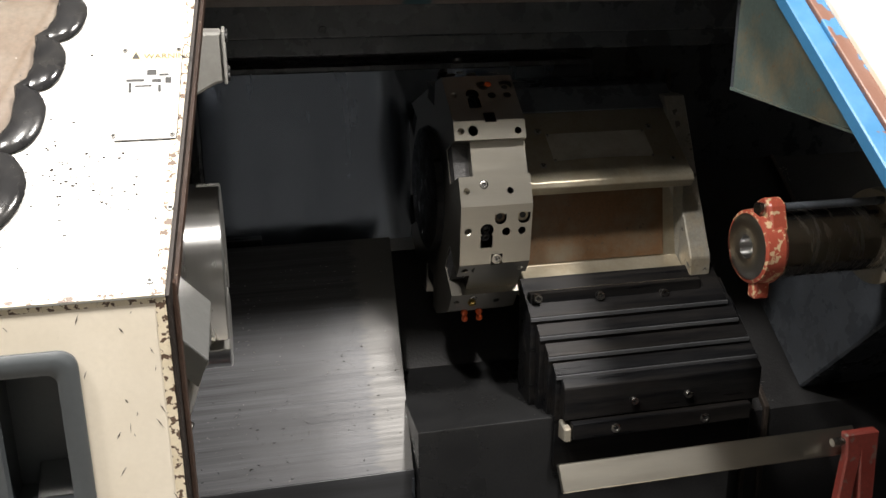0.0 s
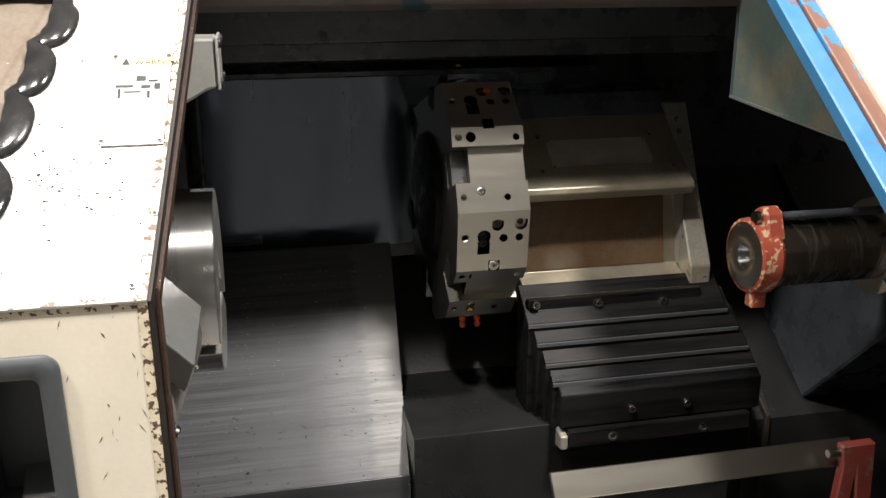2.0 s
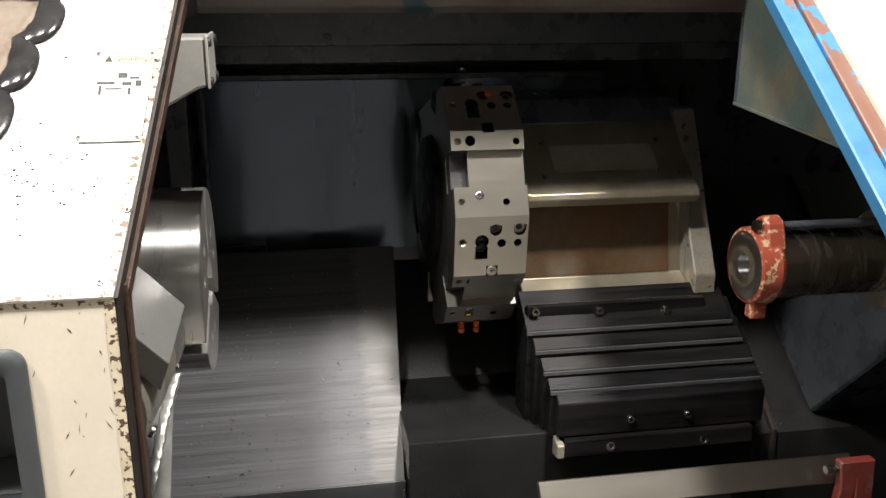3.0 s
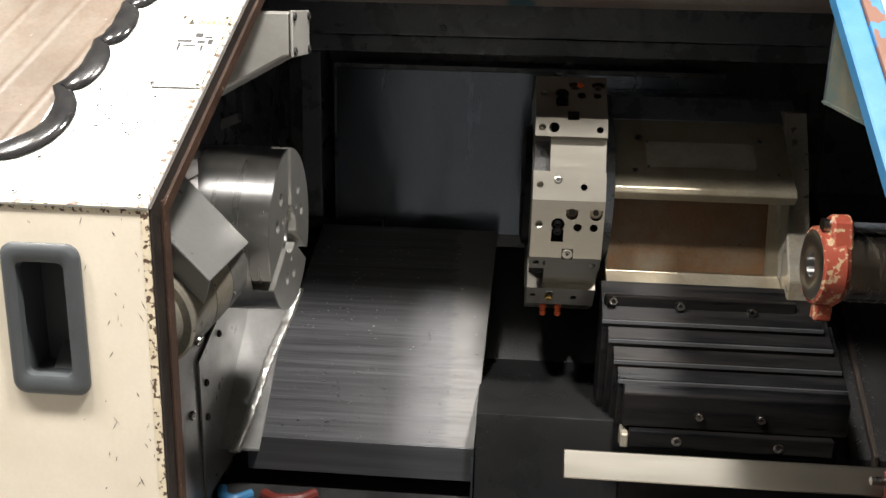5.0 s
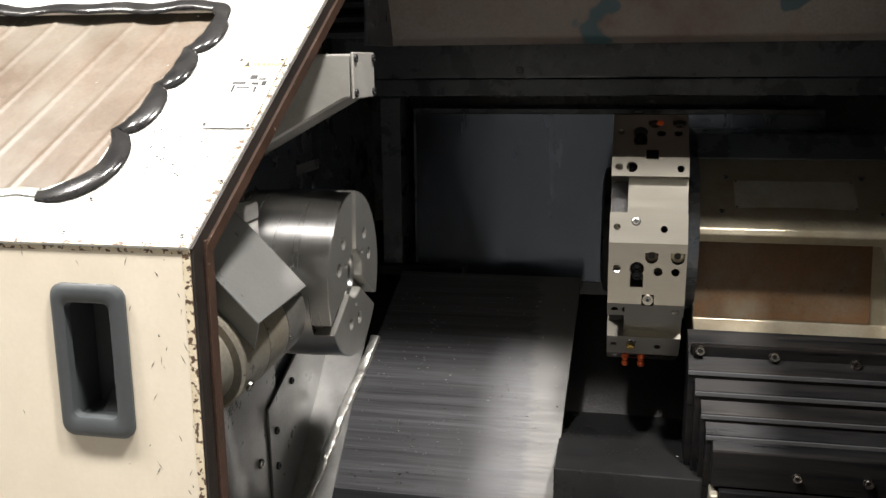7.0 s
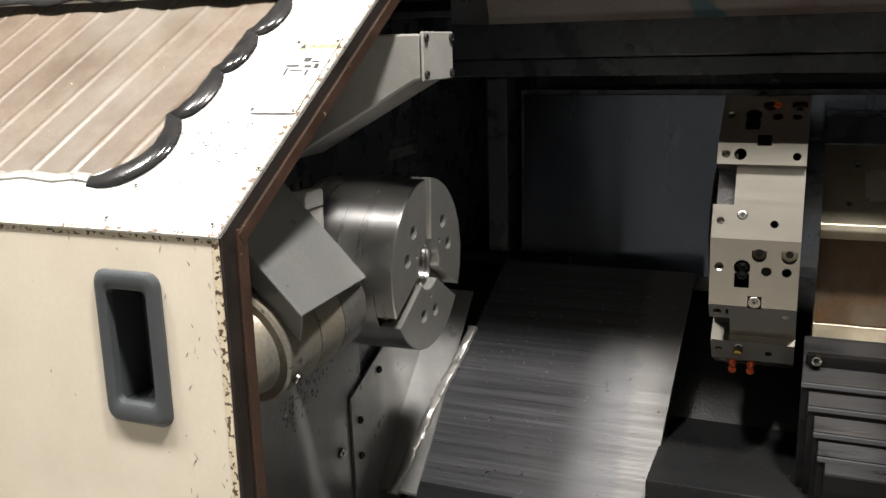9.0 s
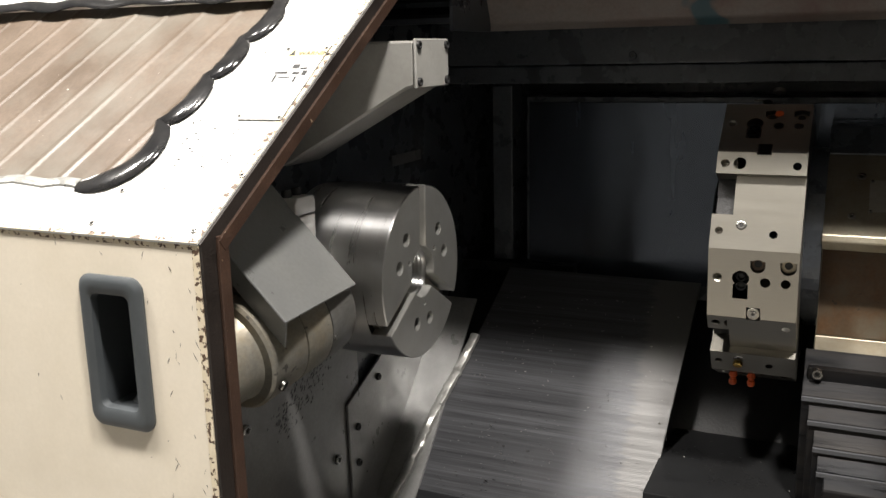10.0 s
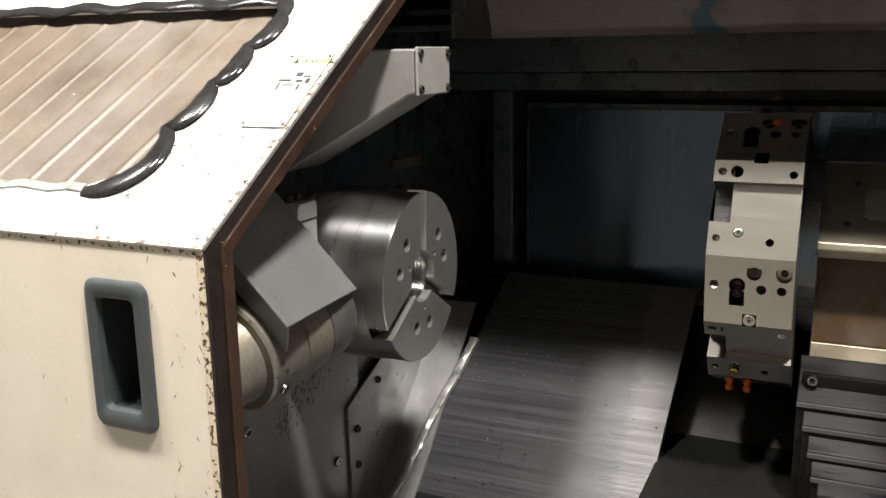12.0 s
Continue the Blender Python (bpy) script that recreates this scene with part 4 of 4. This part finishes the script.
# ---- tailstock ----
QY, QZ = 0.345, 1.037
tail = thing("tailstock", "oil-stained tailstock with chromed quill and chipped red collar", "tailstock")
part("quill", lathe([(0.79, 0.040), (0.81, 0.0435), (0.955, 0.0435)], (0, QY, QZ), "x", 64), CHROME, tail, "dark chromed quill", smooth=True)
part("collar", lathe([(0.772, 0.0435), (0.774, 0.048), (0.797, 0.050), (0.803, 0.046)], (0, QY, QZ), "x", 48, False), RED, tail, "chipped red and cream collar", smooth=True)
part("quill_face", lathe([(0.7715, 0.015), (0.7705, 0.017), (0.7705, 0.0385), (0.7730, 0.0436)], (0, QY, QZ), "x", 48, False), STEEL, tail, "ground steel quill face", smooth=True)
part("taper_bore", lathe([(0.7712, 0.0155), (0.82, 0.013)], (0, QY, QZ), "x", 32, False), CHUCK, tail, smooth=True)
part("bore_end", lathe([(0.815, 0.014), (0.82, 0.013)], (0, QY, QZ), "x", 24), HOLE, tail)
part("upper_lug", prism([(QY - 0.038, QZ + 0.028), (QY - 0.026, QZ + 0.062), (QY - 0.012, QZ + 0.068), (QY + 0.004, QZ + 0.060), (QY + 0.012, QZ + 0.04)], "x", 0.782, 0.806, 0.003), RED, tail, "chipped red clamp lug")
part("lug_screw", lathe([(0.774, 0.0085), (0.79, 0.0085)], (0, QY - 0.012, QZ + 0.053), "x", 20), SCREW, tail, smooth=True)
part("lower_lug", box(0.776, 0.797, QY - 0.022, QY - 0.004, QZ - 0.066, QZ - 0.042, 0.003), RED, tail, "chipped red lower lug")
part("guide_rod", lathe([(0.806, 0.0055), (1.02, 0.0055)], (0, QY - 0.012, QZ + 0.053), "x", 16), BLACK, tail, "thin black guide rod", smooth=True)
part("flange", lathe([(0.955, 0.0455), (0.957, 0.064), (0.972, 0.066), (0.974, 0.060)], (0, QY, QZ), "x", 48), CAST, tail, smooth=True)
part("barrel", lathe([(0.974, 0.062), (1.16, 0.064)], (0, QY, QZ), "x", 48), CAST, tail, smooth=True)
part("pedestal", prism([(0.31, 1.0), (0.41, 1.0), (0.80, 0.80), (0.62, 0.668)], "x", 1.08, 1.30, 0.004), BLACK, tail)
for a in (40, 140, 215, 300):
    b = radians(a)
    screw(tail, (0.957, QY + 0.055 * math.cos(b), QZ + 0.055 * math.sin(b)), (-1, 0, 0), 0.006, 0.006)

tail.location = (-0.0125, 0, 0)

# ---- right-hand side of the opening ----
side = thing("side_hood_panel", "worn grey-green hood side panel with rust speckles", "panel")
part("panel", prism([(0.458, 1.224), (0.19, 1.206), (0.19, 1.27), (0.36, 1.40), (0.458, 1.455)], "x", 0.787, 0.792, 0.001), GREENISH, side)
part("bottom_hem", prism([(0.458, 1.224), (0.19, 1.206), (0.19, 1.209), (0.458, 1.227)], "x", 0.783, 0.7868), GREENISH, side)
part("back_panel", prism([(0.458, 1.224), (0.464, 1.224), (0.464, 1.455), (0.458, 1.455)], "x", 0.787, 0.92), BLACK, side, "dark return of the side panel")
post = thing("opening_frame", "blue painted opening frame with paint worn to brown", "frame")
part("blue_strip", slant_plate([(0.714, -0.02), (0.738, -0.02), (0.738, YT), (0.714, YT)], -0.012, 0.012, 0.002), BLUE, post)
part("worn_step", slant_plate([(0.738, -0.02), (0.757, -0.02), (0.757, YT), (0.738, YT)], -0.012, 0.016, 0.002), BLUEWORN, post)
part("inner_return", slant_plate([(0.7125, -0.02), (0.7140, -0.02), (0.7140, YT), (0.7125, YT)], -0.012, 0.013, 0.0006), BLUE, post)
rc = thing("right_front_cover", "cream painted fixed front cover", "cover")
part("slanted_sheet", slant_plate([(0.757, -0.02), (1.6, -0.02), (1.6, YT), (0.757, YT)], -0.003, 0.014, 0.003), CREAM, rc)
part("front_sheet", box(0.766, 1.6, -0.03, -0.02, 0.25, 1.15, 0.002), CREAM, rc)

# ---- front sill, bar and clevis ----
sill = thing("front_sill", "oily dark front sill with flecks of red and blue paint", "sill", kind="structure")
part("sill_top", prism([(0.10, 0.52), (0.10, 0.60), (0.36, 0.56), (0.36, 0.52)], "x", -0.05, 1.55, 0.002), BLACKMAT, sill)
part("sill_front", box(0.075, 0.76, 0.04, 0.10, 0.2, 0.60, 0.002), CREAM, sill)
CX = 0.092
bar = thing("guard_bar", "bright flat steel bar clamped in a red clevis", "bar")
part("bar", prism([(0.198, 0.808), (0.219, 0.834), (0.225, 0.830), (0.204, 0.804)], "x", 0.462, 0.852, 0.0012), STEEL, bar)
part("clevis", prism([(x + CX, z) for x, z in ((0.726, 0.842), (0.772, 0.842), (0.780, 0.70), (0.762, 0.70), (0.750, 0.80), (0.742, 0.70), (0.722, 0.70), (0.730, 0.812))], "y", 0.186, 0.199, 0.002), REDBAR, bar, "dark red chipped clevis")
part("pivot_pin", lathe([(0.712 + CX, 0.005), (0.752 + CX, 0.005)], (0, 0.193, 0.830), "x", 14), SCREW, bar, smooth=True)
part("bracket_foot", box(0.715 + CX, 0.785 + CX, 0.16, 0.24, 0.57, 0.705, 0.003), REDBAR, bar)

# ---- swarf, and glints made of flakes ----
def chips(name, n, spot, seed, size):
    rng = random.Random(seed)
    verts, faces = [], []
    for _ in range(n):
        p, nn = spot(rng)
        s = size * rng.uniform(0.4, 1.5)
        base = len(verts)
        for k in range(3):
            t = rng.uniform(0, 6.28)
            verts.append(tuple(Vector(p) + Vector((math.cos(t) * s, math.sin(t) * s * 0.6, 0.0)) + Vector(nn) * rng.uniform(0.0004, s * 0.5)))
        verts.append(tuple(Vector(p) + Vector(nn) * s * 0.8))
        faces += [(base, base + 1, base + 2), (base, base + 1, base + 3), (base + 1, base + 2, base + 3), (base, base + 2, base + 3)]
    me = bpy.data.meshes.new(name)
    me.from_pydata(verts, [], faces)
    me.materials.append(SCREW)
    return tagged(new(name, me), "tiny bright metal chips on oily steel and glints on the rear sheet", "metal chips", kind="stuff")


def on_tray(rng):
    y = rng.uniform(0.52, 0.78)
    return (rng.uniform(0.03, 0.345), y, tray_z(y) + 0.0004), (0, -0.68, 0.73)


def on_rails(rng):
    y = rng.uniform(0.60, 1.03)
    x = rng.choice((0.945, 0.960, 0.981, 0.996, 1.232, 1.25)) + rng.uniform(-0.004, 0.012)
    return (x, y, 0.650 + (y - 0.60) * 0.782), (0, -0.6, 0.78)


def on_block(rng):
    return (rng.uniform(0.36, 0.56), rng.uniform(0.495, 0.68), 0.7434), (0, 0, 1)


chips("metal_chips", 420, on_tray, 3, 0.0019)
chips("metal_chips", 900, on_rails, 4, 0.0024)
chips("metal_chips", 40, on_block, 5, 0.0013)
chips("metal_chips", 26, lambda r: ((r.uniform(0.56, 0.80), 0.551, 0.890), (0, -0.5, 0.8)), 6, 0.003)
chips("metal_chips", 200, lambda r: ((r.uniform(1.24, 1.40), r.uniform(0.66, 0.80), 0.80), (0, 0, 1)), 8, 0.002)
# These two sets of flakes imitate glints on the rear sheet's top edge.
chips("metal_chips", 4, lambda r: ((0.562 + r.uniform(-0.004, 0.004), 0.8665, 1.213), (0, -1, 0.2)), 10, 0.005)
chips("metal_chips", 40, lambda r: ((r.triangular(0.555, 0.74, 0.57), 0.8665, 1.212 + r.uniform(-0.002, 0.003)), (0, -1, 0.2)), 9, 0.0022)


def flakes():
    rng = random.Random(12)
    bm = bmesh.new()
    for _ in range(150):
        if rng.random() < 0.6:
            x, y = rng.gauss(0.01, 0.028), rng.gauss(0.093, 0.018)
        else:
            x, y = rng.uniform(-0.05, 0.07), rng.uniform(0.01, 0.38)
        if x > edge(y) - 0.008 or x < -0.045 or (0.03 < x and 0.115 < y < 0.206):
            continue
        s, t = rng.uniform(0.0005, 0.0019), rng.uniform(0, 3.1)
        ring = []
        for k in range(5):
            u = t + k * 1.256
            ring.append(bm.verts.new(on_slant(x + s * math.cos(u) * rng.uniform(0.5, 1.3), y + 0.6 * s * math.sin(u) * rng.uniform(0.5, 1.3), 0.0032)))
        bm.faces.new(ring)
    return bm


tagged(part("paint_chips", flakes(), RUSTSHADE, door, "small chips in the white enamel"), kind="stuff")


def scratches():
    rng = random.Random(21)
    bm = bmesh.new()
    for _ in range(70):
        x = rng.uniform(-0.5, 0.065) if rng.random() < 0.35 else 0.066 - abs(rng.gauss(0, 0.03))
        z = rng.uniform(0.72, 1.15)
        if -0.075 < x < 0.004 and 0.968 < z < 1.122:
            continue
        ln, w, t = rng.uniform(0.001, 0.006), rng.uniform(0.0002, 0.0006), rng.uniform(0.9, 2.2)
        d, n = Vector((math.cos(t), 0, math.sin(t))) * ln, Vector((-math.sin(t), 0, math.cos(t))) * w
        c = Vector((x, -0.0002, z))
        bm.faces.new([bm.verts.new(p) for p in (c - d, c - n, c + d, c + n)])
    return bm


tagged(part("scratches", scratches(), RUSTSHADE, door, "short dark scratches in the cream paint"), kind="stuff")


def scrape():
    rng = random.Random(31)
    bm = bmesh.new()
    for _ in range(260):
        u = rng.uniform(0, 1)
        y, z = 0.27 + 0.13 * u + rng.gauss(0, 0.012), 0.86 + 0.06 * u + rng.gauss(0, 0.014)
        s = rng.uniform(0.0008, 0.004)
        t = rng.uniform(0.3, 1.3)
        d, n = Vector((0, math.cos(t), math.sin(t))) * s, Vector((0, -math.sin(t), math.cos(t))) * s * 0.35
        c = Vector((-0.0557, y, z))
        bm.faces.new([bm.verts.new(p) for p in (c - d, c - n, c + d, c + n)])
    return bm


tagged(part("scrape_marks", scrape(), BLACKMAT, sheet, "dark scraped patch"), kind="stuff")


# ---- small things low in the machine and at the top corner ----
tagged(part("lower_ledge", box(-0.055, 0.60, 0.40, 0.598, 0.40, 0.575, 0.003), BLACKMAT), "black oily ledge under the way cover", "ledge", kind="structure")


def hose(name, pts, r, mat, label):
    ring_pts = []
    for i in range(len(pts) - 1):
        for k in range(6):
            p0, p1, p2, p3 = (Vector(pts[max(0, min(len(pts) - 1, i + o))]) for o in (-1, 0, 1, 2))
            u = k / 6
            ring_pts.append(0.5 * ((2 * p1) + (p2 - p0) * u + (2 * p0 - 5 * p1 + 4 * p2 - p3) * u * u + (3 * p1 - p0 - 3 * p2 + p3) * u ** 3))
    ring_pts.append(Vector(pts[-1]))
    return tagged(part(name, tube(ring_pts, r, 10), mat, smooth=True), label, "hose")


hose("air_hose", [(-0.05, 0.50, 0.582), (-0.04, 0.475, 0.584), (-0.02, 0.47, 0.583), (0.0, 0.49, 0.582)], 0.008, BLUE, "short blue plastic air hose on the oily ledge")
hose("coolant_hose", [(0.02, 0.49, 0.583), (0.045, 0.475, 0.584), (0.08, 0.48, 0.584), (0.10, 0.50, 0.583)], 0.009, REDBAR, "short dark red hose on the oily ledge")
hose("air_hose", [(0.40, 0.53, 0.582), (0.45, 0.52, 0.584), (0.50, 0.50, 0.583), (0.55, 0.50, 0.582)], 0.008, BLUE, "blue plastic air hose on the oily ledge")
hose("coolant_hose", [(0.36, 0.56, 0.583), (0.40, 0.545, 0.584), (0.44, 0.555, 0.584), (0.47, 0.57, 0.583)], 0.009, REDBAR, "dark red hose on the oily ledge")

louvre = thing("corner_louvre", "black ribbed louvre plate in the hood corner", "louvre")
part("back_plate", box(-0.06, 0.085, 0.52, 0.53, 1.345, 1.462, 0.001), BLACK, louvre)
for k in range(5):
    part("slat", prism([(0.505, 1.352 + 0.02 * k), (0.52, 1.362 + 0.02 * k), (0.52, 1.366 + 0.02 * k), (0.505, 1.356 + 0.02 * k)], "x", -0.058, 0.083), BLUED, louvre)
part("side_cheek", box(0.083, 0.088, 0.505, 0.64, 1.335, 1.462, 0.001), BLACK, louvre)
